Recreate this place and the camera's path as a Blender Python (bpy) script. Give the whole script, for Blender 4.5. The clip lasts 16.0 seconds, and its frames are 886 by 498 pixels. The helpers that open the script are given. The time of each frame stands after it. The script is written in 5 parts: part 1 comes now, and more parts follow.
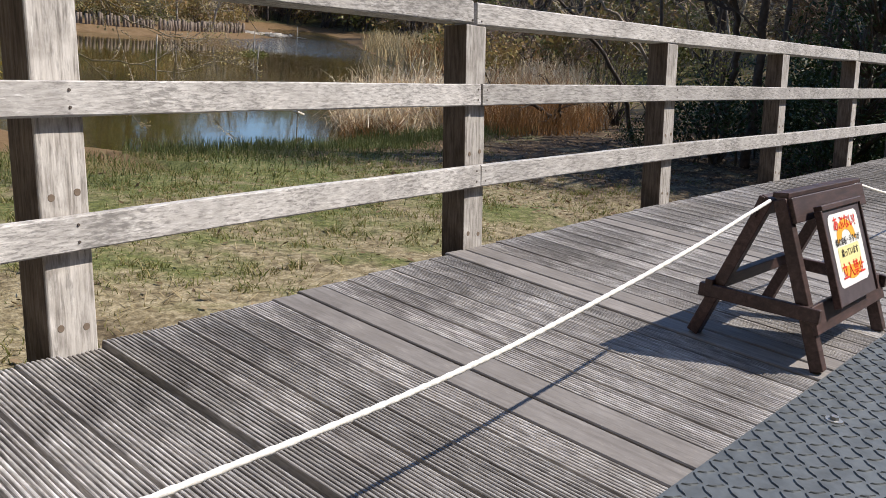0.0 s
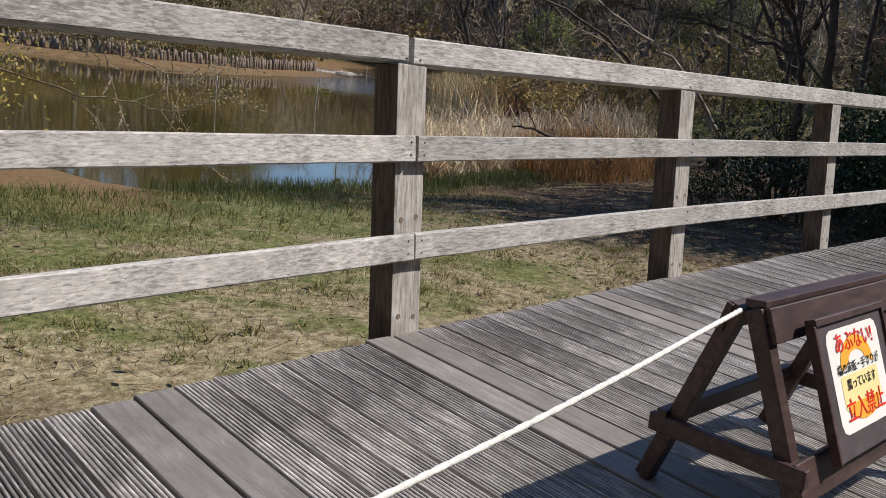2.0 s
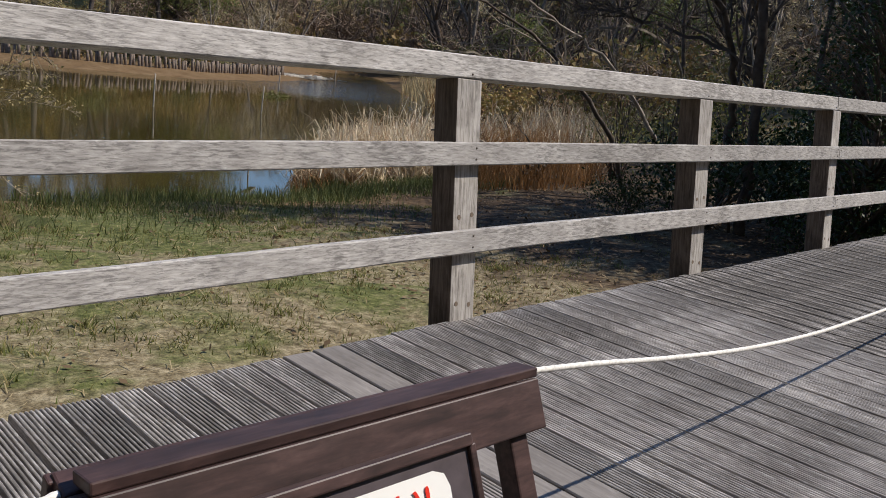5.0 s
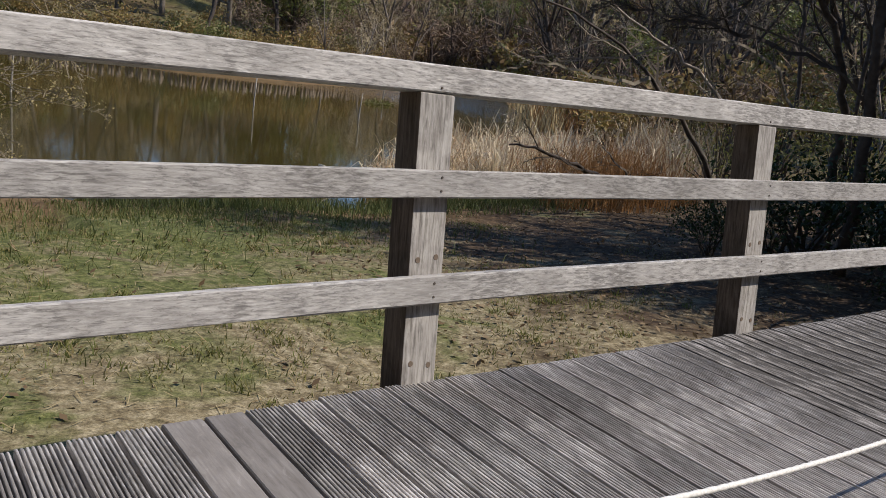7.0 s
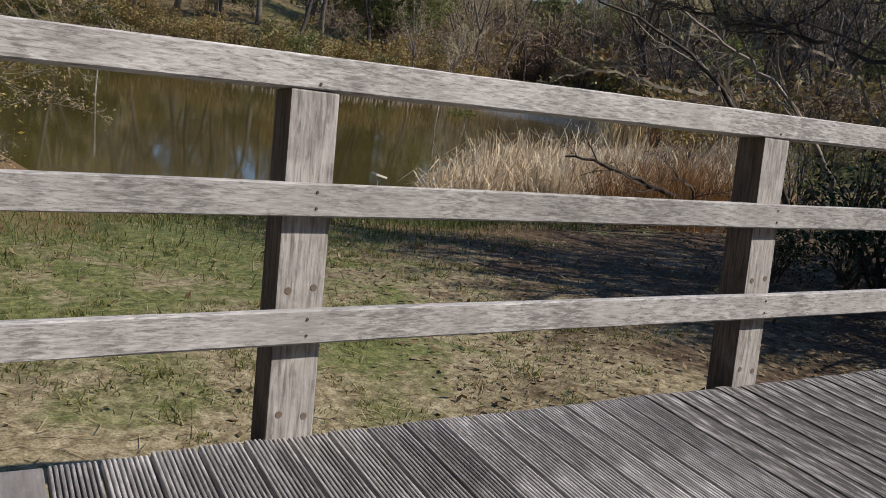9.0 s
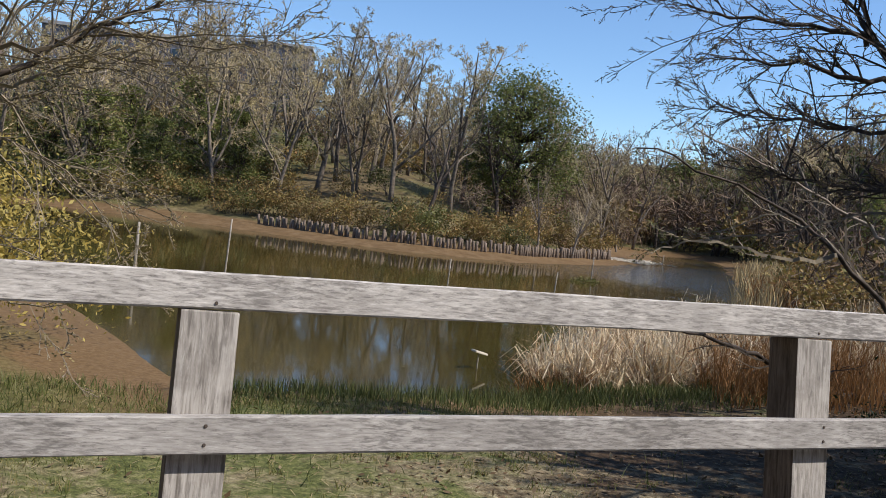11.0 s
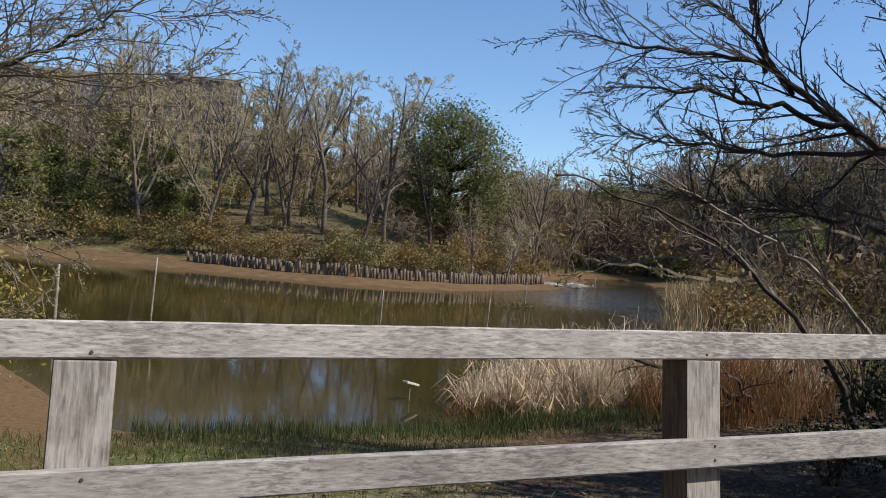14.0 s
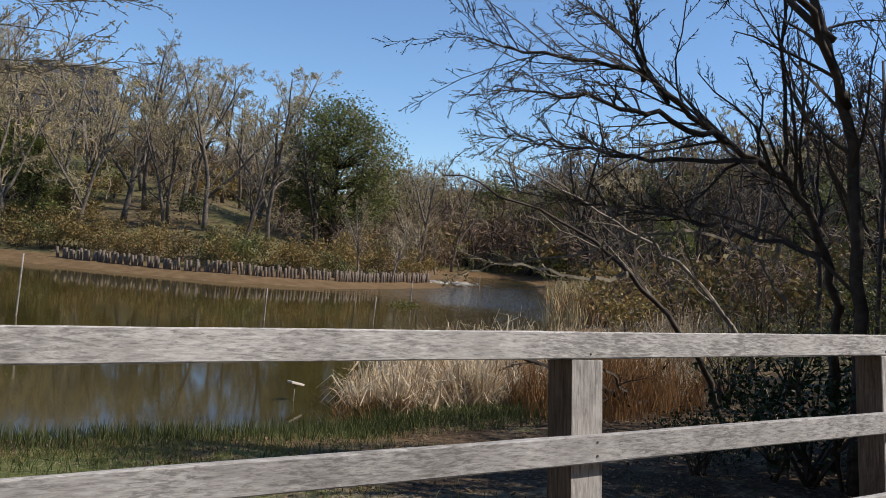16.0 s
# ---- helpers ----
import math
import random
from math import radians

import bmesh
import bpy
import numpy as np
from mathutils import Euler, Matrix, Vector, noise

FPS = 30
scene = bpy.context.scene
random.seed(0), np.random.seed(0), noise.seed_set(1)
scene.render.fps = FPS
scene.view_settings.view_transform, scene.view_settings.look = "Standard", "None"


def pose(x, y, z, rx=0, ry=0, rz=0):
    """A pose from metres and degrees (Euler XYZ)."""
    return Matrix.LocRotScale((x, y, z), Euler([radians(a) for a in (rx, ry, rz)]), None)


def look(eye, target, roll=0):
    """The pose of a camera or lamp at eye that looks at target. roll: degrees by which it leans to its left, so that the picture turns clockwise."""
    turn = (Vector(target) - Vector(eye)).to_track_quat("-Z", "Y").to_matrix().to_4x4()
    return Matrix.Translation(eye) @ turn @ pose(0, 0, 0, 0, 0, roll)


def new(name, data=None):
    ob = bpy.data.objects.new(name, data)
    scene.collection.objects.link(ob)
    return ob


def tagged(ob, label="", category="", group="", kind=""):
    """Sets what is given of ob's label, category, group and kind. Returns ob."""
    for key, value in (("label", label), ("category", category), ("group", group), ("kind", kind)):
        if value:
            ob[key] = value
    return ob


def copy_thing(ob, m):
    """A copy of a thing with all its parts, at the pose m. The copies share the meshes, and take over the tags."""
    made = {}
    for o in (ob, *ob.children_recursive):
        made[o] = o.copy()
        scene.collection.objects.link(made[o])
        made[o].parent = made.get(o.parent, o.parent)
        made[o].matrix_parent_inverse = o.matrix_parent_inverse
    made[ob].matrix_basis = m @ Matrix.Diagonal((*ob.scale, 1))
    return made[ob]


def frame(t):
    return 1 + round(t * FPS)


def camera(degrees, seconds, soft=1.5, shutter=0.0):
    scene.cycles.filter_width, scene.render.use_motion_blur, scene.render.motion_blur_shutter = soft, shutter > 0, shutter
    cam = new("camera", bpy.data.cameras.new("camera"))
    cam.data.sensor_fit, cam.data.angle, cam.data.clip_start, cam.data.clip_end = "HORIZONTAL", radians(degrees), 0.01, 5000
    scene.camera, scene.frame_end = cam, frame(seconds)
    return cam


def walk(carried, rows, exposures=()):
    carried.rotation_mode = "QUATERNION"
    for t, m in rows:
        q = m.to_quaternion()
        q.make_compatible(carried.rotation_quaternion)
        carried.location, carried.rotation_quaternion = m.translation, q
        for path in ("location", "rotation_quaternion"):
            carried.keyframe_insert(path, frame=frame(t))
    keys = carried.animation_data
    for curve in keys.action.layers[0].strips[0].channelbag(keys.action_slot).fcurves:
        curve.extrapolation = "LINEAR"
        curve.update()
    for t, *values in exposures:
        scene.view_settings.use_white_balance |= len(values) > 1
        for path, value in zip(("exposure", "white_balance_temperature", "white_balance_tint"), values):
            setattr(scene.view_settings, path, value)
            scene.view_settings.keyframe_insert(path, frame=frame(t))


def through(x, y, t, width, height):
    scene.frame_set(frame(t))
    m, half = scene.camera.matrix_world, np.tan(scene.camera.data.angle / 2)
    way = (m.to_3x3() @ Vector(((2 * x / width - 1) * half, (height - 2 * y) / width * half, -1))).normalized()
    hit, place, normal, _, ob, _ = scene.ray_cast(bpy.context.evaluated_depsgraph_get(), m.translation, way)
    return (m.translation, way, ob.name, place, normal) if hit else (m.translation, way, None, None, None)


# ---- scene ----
cam = camera(56.0, 16.0, 0.9)
PATH = [
    (0, (-5.217, -2.512, 0.999), (-3.752, -1.253, 0.483), 6.1),
    (0.5, (-4.984, -2.451, 1.003), (-3.6, -1.087, 0.528), 6.7),
    (1, (-4.801, -2.427, 1.038), (-3.441, -1.035, 0.577), 7.4),
    (1.5, (-4.57, -2.394, 1.033), (-3.205, -1.002, 0.588), 7.3),
    (2, (-4.268, -2.407, 1.055), (-2.911, -1.007, 0.61), 6.9),
    (2.5, (-4.007, -2.398, 1.064), (-2.644, -1.006, 0.612), 7.0),
    (3, (-3.748, -2.393, 1.079), (-2.376, -1.008, 0.631), 6.7),
    (3.5, (-3.421, -2.443, 1.088), (-2.053, -1.054, 0.646), 6.2),
    (4, (-3.157, -2.46, 1.093), (-1.786, -1.072, 0.653), 6.1),
    (4.2, (-3.053, -2.438, 1.085), (-1.665, -1.066, 0.648), 6.4),
    (6.3, (-2.048, -2.413, 1.108), (-0.766, -0.931, 0.706), 7.7),
    (6.5, (-1.96, -2.384, 1.118), (-0.716, -0.872, 0.71), 7.6),
    (7, (-1.795, -2.298, 1.155), (-0.613, -0.745, 0.715), 8.1),
    (7.5, (-1.53, -2.339, 1.162), (-0.423, -0.732, 0.726), 7.6),
    (8, (-1.344, -2.33, 1.183), (-0.275, -0.699, 0.737), 7.9),
    (8.2, (-1.271, -2.293, 1.184), (-0.212, -0.657, 0.732), 8.2),
    (10.3, (-0.425, -2.112, 1.291), (0.367, -0.315, 0.915), 7.5),
    (10.5, (-0.361, -2.081, 1.334), (0.391, -0.25, 1.049), 6.9),
    (11, (-0.243, -2.107, 1.369), (0.435, -0.228, 1.271), 6.2),
    (11.5, (-0.184, -2.13, 1.375), (0.44, -0.23, 1.362), 6.1),
    (12, (-0.172, -2.138, 1.377), (0.429, -0.231, 1.365), 5.7),
    (12.5, (-0.158, -2.143, 1.381), (0.44, -0.234, 1.365), 5.4),
    (13, (-0.144, -2.161, 1.389), (0.492, -0.265, 1.372), 4.9),
    (13.5, (-0.122, -2.172, 1.398), (0.598, -0.306, 1.38), 4.6),
    (14, (-0.112, -2.171, 1.403), (0.702, -0.344, 1.389), 4.3),
    (14.5, (-0.108, -2.17, 1.404), (0.797, -0.387, 1.396), 4.3),
    (15, (-0.118, -2.162, 1.406), (0.862, -0.419, 1.403), 4.7),
    (15.5, (-0.125, -2.16, 1.41), (0.901, -0.443, 1.411), 4.8),
    (16, (-0.13, -2.16, 1.413), (0.925, -0.461, 1.416), 4.8),
]
walk(cam, [(t, look(eye, target, roll)) for t, eye, target, roll in PATH], [(0.0, 0.5), (1.0, 0.36), (2.0, 0.24), (4.0, 0.11), (8.0, 0.06), (10.5, 0.2), (12.0, 0.13), (16.0, 0.0)])

# ---- world, sun, exposure ----
TO_SUN = Vector((0.41, -0.30, 0.567)).normalized()
world = bpy.data.worlds.new("world")
scene.world = world
world.use_nodes = True
wn = world.node_tree
sky = wn.nodes.new("ShaderNodeTexSky")
sky.sky_type = "NISHITA"
sky.sun_disc = False
sky.sun_elevation = math.asin(TO_SUN.z)
sky.sun_rotation = math.atan2(TO_SUN.x, TO_SUN.y)
sky.air_density, sky.dust_density, sky.ozone_density = 1.0, 0.0, 7.0
wn.nodes["Background"].inputs["Strength"].default_value = 0.149
wn.links.new(sky.outputs[0], wn.nodes["Background"].inputs["Color"])
sun = new("sun", bpy.data.lights.new("sun", "SUN"))
sun.data.energy, sun.data.angle, sun.data.color = 5.0, radians(0.53), (1.0, 0.92, 0.82)
sun.matrix_world = look(TO_SUN * 60, (0, 0, 0))

# ---- materials ----


def links(nt, a, b):
    nt.links.new(a, b)


def node(nt, kind, **sets):
    n = nt.nodes.new(kind)
    for key, value in sets.items():
        if key in n.inputs:
            n.inputs[key].default_value = value
    return n


def ramp(nt, fac, stops):
    r = nt.nodes.new("ShaderNodeValToRGB")
    els = r.color_ramp.elements
    while len(els) < len(stops):
        els.new(0.5)
    for e, (p, c) in zip(els, stops):
        e.position, e.color = p, (*c, 1)
    nt.links.new(fac, r.inputs[0])
    return r.outputs[0]


def mix(nt, fac, a, b, mode="MIX"):
    m = nt.nodes.new("ShaderNodeMix")
    m.data_type, m.blend_type = "RGBA", mode
    for slot, v in ((0, fac), (6, a), (7, b)):
        if isinstance(v, (int, float)):
            m.inputs[slot].default_value = v
        elif isinstance(v, tuple):
            m.inputs[slot].default_value = (*v, 1)
        else:
            nt.links.new(v, m.inputs[slot])
    return m.outputs[2]


def material(name, rough=0.8, spec=0.3, metal=0.0):
    m = bpy.data.materials.new(name)
    m.use_nodes = True
    b = m.node_tree.nodes["Principled BSDF"]
    b.inputs["Roughness"].default_value = rough
    b.inputs["Specular IOR Level"].default_value = spec
    b.inputs["Metallic"].default_value = metal
    return m, m.node_tree, b


def coords(nt, scale=(1, 1, 1), world_space=False):
    if world_space:
        src = nt.nodes.new("ShaderNodeNewGeometry").outputs["Position"]
    else:
        src = nt.nodes.new("ShaderNodeTexCoord").outputs["Object"]
    mp = nt.nodes.new("ShaderNodeMapping")
    mp.inputs["Scale"].default_value = scale
    nt.links.new(src, mp.inputs[0])
    return mp


def noise_tex(nt, vec, scale, detail=4.0, rough=0.6, distort=0.0):
    n = node(nt, "ShaderNodeTexNoise", Scale=scale, Detail=detail, Roughness=rough, Distortion=distort)
    nt.links.new(vec, n.inputs["Vector"])
    return n.outputs[0]


def bump(nt, b, height, strength=0.3, dist=0.01):
    n = node(nt, "ShaderNodeBump", Strength=strength, Distance=dist)
    nt.links.new(height, n.inputs["Height"])
    nt.links.new(n.outputs[0], b.inputs["Normal"])


def random_value(nt):
    return nt.nodes.new("ShaderNodeObjectInfo").outputs["Random"]


def wood(name, dark, mid, light, grain, rough=0.85, tint=0.25, strength=0.5, blotch=3.0, world_space=False, spec=0.25, specks=0.0, speck_scale=(30, 30, 30), cracked=0.0):
    """Weathered wood. grain: scale of the streak texture per axis, small along the board."""
    m, nt, b = material(name, rough, spec)
    mp = coords(nt, grain, world_space)
    rnd = random_value(nt)
    off = nt.nodes.new("ShaderNodeCombineXYZ")
    mul = nt.nodes.new("ShaderNodeMath")
    mul.operation = "MULTIPLY"
    mul.inputs[1].default_value = 37.0
    nt.links.new(rnd, mul.inputs[0])
    for i in range(3):
        nt.links.new(mul.outputs[0], off.inputs[i])
    nt.links.new(off.outputs[0], mp.inputs["Location"])
    fine = noise_tex(nt, mp.outputs[0], 9.0, 7.0, 0.68, 0.4)
    cols = ramp(nt, fine, [(0.28, dark), (0.5, mid), (0.72, light)])
    mp2 = coords(nt, (1, 1, 1), world_space)
    stain = noise_tex(nt, mp2.outputs[0], blotch, 5.0, 0.6, 0.6)
    stain_f = ramp(nt, stain, [(0.42, (0, 0, 0)), (0.72, (1, 1, 1))])
    cols = mix(nt, stain_f, cols, mix(nt, 0.68, cols, dark), "MIX")
    if specks:
        sp = noise_tex(nt, coords(nt, speck_scale, world_space).outputs[0], 1.0, 6.0, 0.72, 0.5)
        patch = noise_tex(nt, mp2.outputs[0], blotch * 0.7, 4.0, 0.6, 0.3)
        both = nt.nodes.new("ShaderNodeMath")
        both.operation = "MULTIPLY_ADD"
        nt.links.new(patch, both.inputs[0])
        both.inputs[1].default_value = 0.4
        nt.links.new(sp, both.inputs[2])
        sf = ramp(nt, both.outputs[0], [(0.71 - cracked, (0, 0, 0)), (0.84 - cracked, (specks,) * 3)])
        cols = mix(nt, sf, cols, tuple(c * 0.35 for c in dark))
        pale = ramp(nt, sp, [(0.3, (0.5, 0.5, 0.5)), (0.42, (0, 0, 0))])
        cols = mix(nt, pale, cols, tuple(min(0.8, c * 1.25) for c in light))
    lightness = ramp(nt, rnd, [(0, (1 - tint,) * 3), (1, (1 + tint * 0.4,) * 3)])
    cols = mix(nt, 1.0, cols, lightness, "MULTIPLY")
    nt.links.new(cols, b.inputs["Base Color"])
    relief = noise_tex(nt, mp.outputs[0], 7.0, 2.5, 0.5, 0.3)
    bump(nt, b, relief, strength, 0.0009)
    return m


M_DECK = wood("grooved_deck_wood", (0.12, 0.106, 0.097), (0.46, 0.43, 0.407), (0.68, 0.65, 0.625), (9, 0.35, 9), 0.9, 0.34, 0.8, 2.2, specks=0.4, speck_scale=(60, 10, 60), cracked=0.03)
M_WORN = wood("worn_deck_wood", (0.15, 0.135, 0.125), (0.36, 0.336, 0.32), (0.47, 0.445, 0.428), (7, 0.3, 7), 0.9, 0.24, 0.5, 1.2, specks=0.95, speck_scale=(46, 5, 46), cracked=0.07)
M_SOLID = wood("plain_deck_wood", (0.16, 0.144, 0.134), (0.23, 0.211, 0.198), (0.288, 0.267, 0.252), (7, 0.3, 7), 0.9, 0.15, 0.3, 4.0, specks=0.2, speck_scale=(40, 12, 40))
M_RAIL = wood("weathered_rail_wood", (0.25, 0.234, 0.222), (0.48, 0.458, 0.44), (0.68, 0.658, 0.635), (1.6, 14, 14), 0.9, 0.16, 0.8, 4.0, specks=0.6, speck_scale=(20, 120, 120), cracked=0.02)
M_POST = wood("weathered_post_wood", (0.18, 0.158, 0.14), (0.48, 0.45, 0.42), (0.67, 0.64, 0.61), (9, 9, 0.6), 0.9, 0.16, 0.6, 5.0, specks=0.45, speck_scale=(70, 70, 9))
# Browner side wood, darkened further with the shade of those faces in its colour.
M_POST_SIDE = wood("shaded_brown_post_side", (0.06, 0.044, 0.036), (0.16, 0.125, 0.104), (0.25, 0.205, 0.175), (9, 9, 0.6), 0.9, 0.2, 0.6, 5.0, specks=0.4, speck_scale=(70, 70, 9))
M_SIGNWOOD = wood("dark_stained_wood", (0.022, 0.012, 0.011), (0.064, 0.034, 0.031), (0.115, 0.067, 0.06), (1.0, 6, 6), 0.5, 0.2, 0.4, 6.0, spec=0.4)


def plain(name, col, rough=0.6, spec=0.3, metal=0.0, vary=0.15, scale=30.0, relief=0.0, world_space=False):
    m, nt, b = material(name, rough, spec, metal)
    mp = coords(nt, (1, 1, 1), world_space)
    n = noise_tex(nt, mp.outputs[0], scale, 5.0)
    lo, hi = tuple(c * (1 - vary) for c in col), tuple(min(1, c * (1 + vary)) for c in col)
    nt.links.new(ramp(nt, n, [(0.3, lo), (0.7, hi)]), b.inputs["Base Color"])
    if relief:
        bump(nt, b, noise_tex(nt, mp.outputs[0], scale, 2.0), relief, 0.25 / scale)
    return m


def leafy(name, cols, rough=0.55, spec=0.3, through=0.35):
    """Leaves, blades and stems: colours vary leaf by leaf and plant by plant."""
    m, nt, b = material(name, rough, spec)
    island = nt.nodes.new("ShaderNodeNewGeometry").outputs["Random Per Island"]
    rnd = random_value(nt)
    stops = [(i / (len(cols) - 1), c) for i, c in enumerate(cols)]
    c = ramp(nt, island, stops)
    light = ramp(nt, rnd, [(0, (0.72, 0.72, 0.72)), (1, (1.15, 1.12, 1.0))])
    c = mix(nt, 1.0, c, light, "MULTIPLY")
    nt.links.new(c, b.inputs["Base Color"])
    if through:
        tr = nt.nodes.new("ShaderNodeBsdfTranslucent")
        nt.links.new(c, tr.inputs["Color"])
        sh = nt.nodes.new("ShaderNodeMixShader")
        sh.inputs[0].default_value = through
        nt.links.new(b.outputs[0], sh.inputs[1])
        nt.links.new(tr.outputs[0], sh.inputs[2])
        nt.links.new(sh.outputs[0], nt.nodes["Material Output"].inputs["Surface"])
    return m


M_STEEL = plain("checkered_steel", (0.098, 0.108, 0.114), 0.55, 0.45, 0.35, 0.3, 14.0, 0.15)
M_BOLT = plain("zinc_bolt", (0.35, 0.35, 0.35), 0.45, 0.5, 0.9)
M_NAIL = plain("rusty_nail", (0.1, 0.08, 0.07), 0.7, 0.3, 0.3)
M_ROPE = plain("white_rope", (0.72, 0.7, 0.66), 0.9, 0.1, 0, 0.2, 120.0, 0.3)
M_PANEL = plain("dark_sign_panel", (0.075, 0.06, 0.066), 0.45, 0.4, 0, 0.3, 18.0)
M_PAPER = plain("white_laminated_paper", (0.82, 0.81, 0.78), 0.35, 0.5, 0, 0.03, 6.0)
M_YELLOW = plain("pale_yellow_print", (0.83, 0.72, 0.34), 0.35, 0.5, 0, 0.05, 6.0)
M_ORANGE = plain("orange_print", (0.85, 0.42, 0.05), 0.35, 0.5, 0, 0.08, 8.0)
M_RED = plain("red_print", (0.72, 0.035, 0.02), 0.35, 0.5, 0, 0.1, 8.0)
M_BLACK = plain("black_print", (0.02, 0.018, 0.018), 0.35, 0.5, 0, 0.1, 8.0)
M_BARK = plain("grey_brown_bark", (0.15, 0.125, 0.1), 0.9, 0.2, 0, 0.5, 5.0, 0.6)
M_BARK_DARK = plain("dark_bark", (0.075, 0.06, 0.05), 0.9, 0.2, 0, 0.5, 6.0, 0.6)
M_BARK_PALE = plain("pale_bark", (0.27, 0.23, 0.19), 0.9, 0.2, 0, 0.4, 6.0, 0.5)
M_TWIG = leafy("grey_brown_twigs", [(0.17, 0.14, 0.115), (0.29, 0.25, 0.205), (0.24, 0.21, 0.16)], 0.85, 0.2, 0)
M_TWIG_DARK = leafy("dark_twigs", [(0.06, 0.05, 0.042), (0.12, 0.098, 0.082)], 0.85, 0.2, 0)
M_BUD = leafy("olive_young_leaves", [(0.25, 0.22, 0.1), (0.34, 0.285, 0.15), (0.22, 0.21, 0.085)], 0.6, 0.2, 0.4)
M_LEAF_GREEN = leafy("mid_green_leaves", [(0.1, 0.112, 0.034), (0.15, 0.158, 0.052), (0.205, 0.195, 0.078)], 0.5, 0.3, 0.3)
M_PLUG = plain("dark_wood_plug", (0.17, 0.13, 0.1), 0.9, 0.2)
M_LOG = plain("brown_grey_log", (0.19, 0.148, 0.115), 0.9, 0.2, 0, 0.45, 8.0, 0.4)
M_LEAF_DARK = leafy("glossy_dark_leaves", [(0.018, 0.036, 0.012), (0.03, 0.055, 0.018), (0.055, 0.085, 0.03)], 0.5, 0.25, 0.15)
M_BRUSH = leafy("grey_brown_brushwood", [(0.155, 0.112, 0.086), (0.25, 0.186, 0.138), (0.2, 0.138, 0.1)], 0.85, 0.2, 0)
M_LEAF_EVER = leafy("fresh_evergreen_leaves", [(0.092, 0.115, 0.034), (0.16, 0.185, 0.056), (0.24, 0.245, 0.085)], 0.5, 0.25, 0.35)
M_TWIG_HILL = leafy("tan_spring_twigs", [(0.28, 0.225, 0.16), (0.43, 0.355, 0.25), (0.37, 0.31, 0.19)], 0.85, 0.2, 0)
M_BUD_HILL = leafy("tan_olive_catkins", [(0.46, 0.375, 0.19), (0.57, 0.465, 0.26), (0.45, 0.39, 0.17)], 0.6, 0.2, 0.4)
M_LEAF_OLIVE = leafy("olive_brown_shrub_leaves", [(0.21, 0.16, 0.06), (0.29, 0.225, 0.085), (0.3, 0.185, 0.09), (0.16, 0.165, 0.052)], 0.6, 0.2, 0.3)
M_LEAF_SPRING = leafy("young_olive_leaves", [(0.12, 0.14, 0.035), (0.2, 0.2, 0.06), (0.16, 0.13, 0.06)], 0.55, 0.3, 0.35)
M_LEAF_YELLOW = leafy("yellow_spring_leaves", [(0.5, 0.37, 0.08), (0.6, 0.48, 0.15), (0.45, 0.39, 0.11)], 0.55, 0.3, 0.4)
M_REED = leafy("dry_reed", [(0.4, 0.31, 0.21), (0.6, 0.51, 0.39), (0.76, 0.69, 0.57), (0.32, 0.2, 0.12), (0.68, 0.6, 0.49)], 0.75, 0.2, 0.25)
M_REED_BROWN = leafy("brown_reed", [(0.2, 0.1, 0.04), (0.3, 0.16, 0.07), (0.26, 0.17, 0.09)], 0.75, 0.2, 0.25)
M_RUSH = leafy("dark_green_rush", [(0.05, 0.075, 0.024), (0.1, 0.13, 0.04), (0.19, 0.19, 0.08)], 0.55, 0.3, 0.25)
M_GRASS = leafy("mixed_bank_grass", [(0.11, 0.14, 0.04), (0.16, 0.175, 0.06), (0.3, 0.25, 0.13), (0.13, 0.155, 0.045)], 0.7, 0.2, 0.3)
M_STRAW = leafy("dry_straw", [(0.34, 0.27, 0.15), (0.45, 0.37, 0.23), (0.24, 0.17, 0.09)], 0.8, 0.2, 0.2)
M_LITTER = leafy("brown_leaf_litter", [(0.12, 0.078, 0.045), (0.2, 0.14, 0.085), (0.3, 0.235, 0.155)], 0.8, 0.2, 0.1)
M_DRIFT = plain("bleached_driftwood", (0.62, 0.57, 0.49), 0.9, 0.2, 0, 0.2, 8.0)
M_STAKE = plain("grey_weathered_stake", (0.3, 0.27, 0.23), 0.9, 0.2, 0, 0.35, 12.0, 0.4)
M_WALL = plain("grey_building_wall", (0.15, 0.145, 0.165), 0.8, 0.2, 0, 0.1, 0.6)
M_ROOF = plain("grey_roof", (0.32, 0.32, 0.33), 0.6, 0.3, 0, 0.1, 0.8)
M_GLASS = plain("dark_window_glass", (0.05, 0.07, 0.09), 0.1, 0.6, 0, 0.2, 1.0)


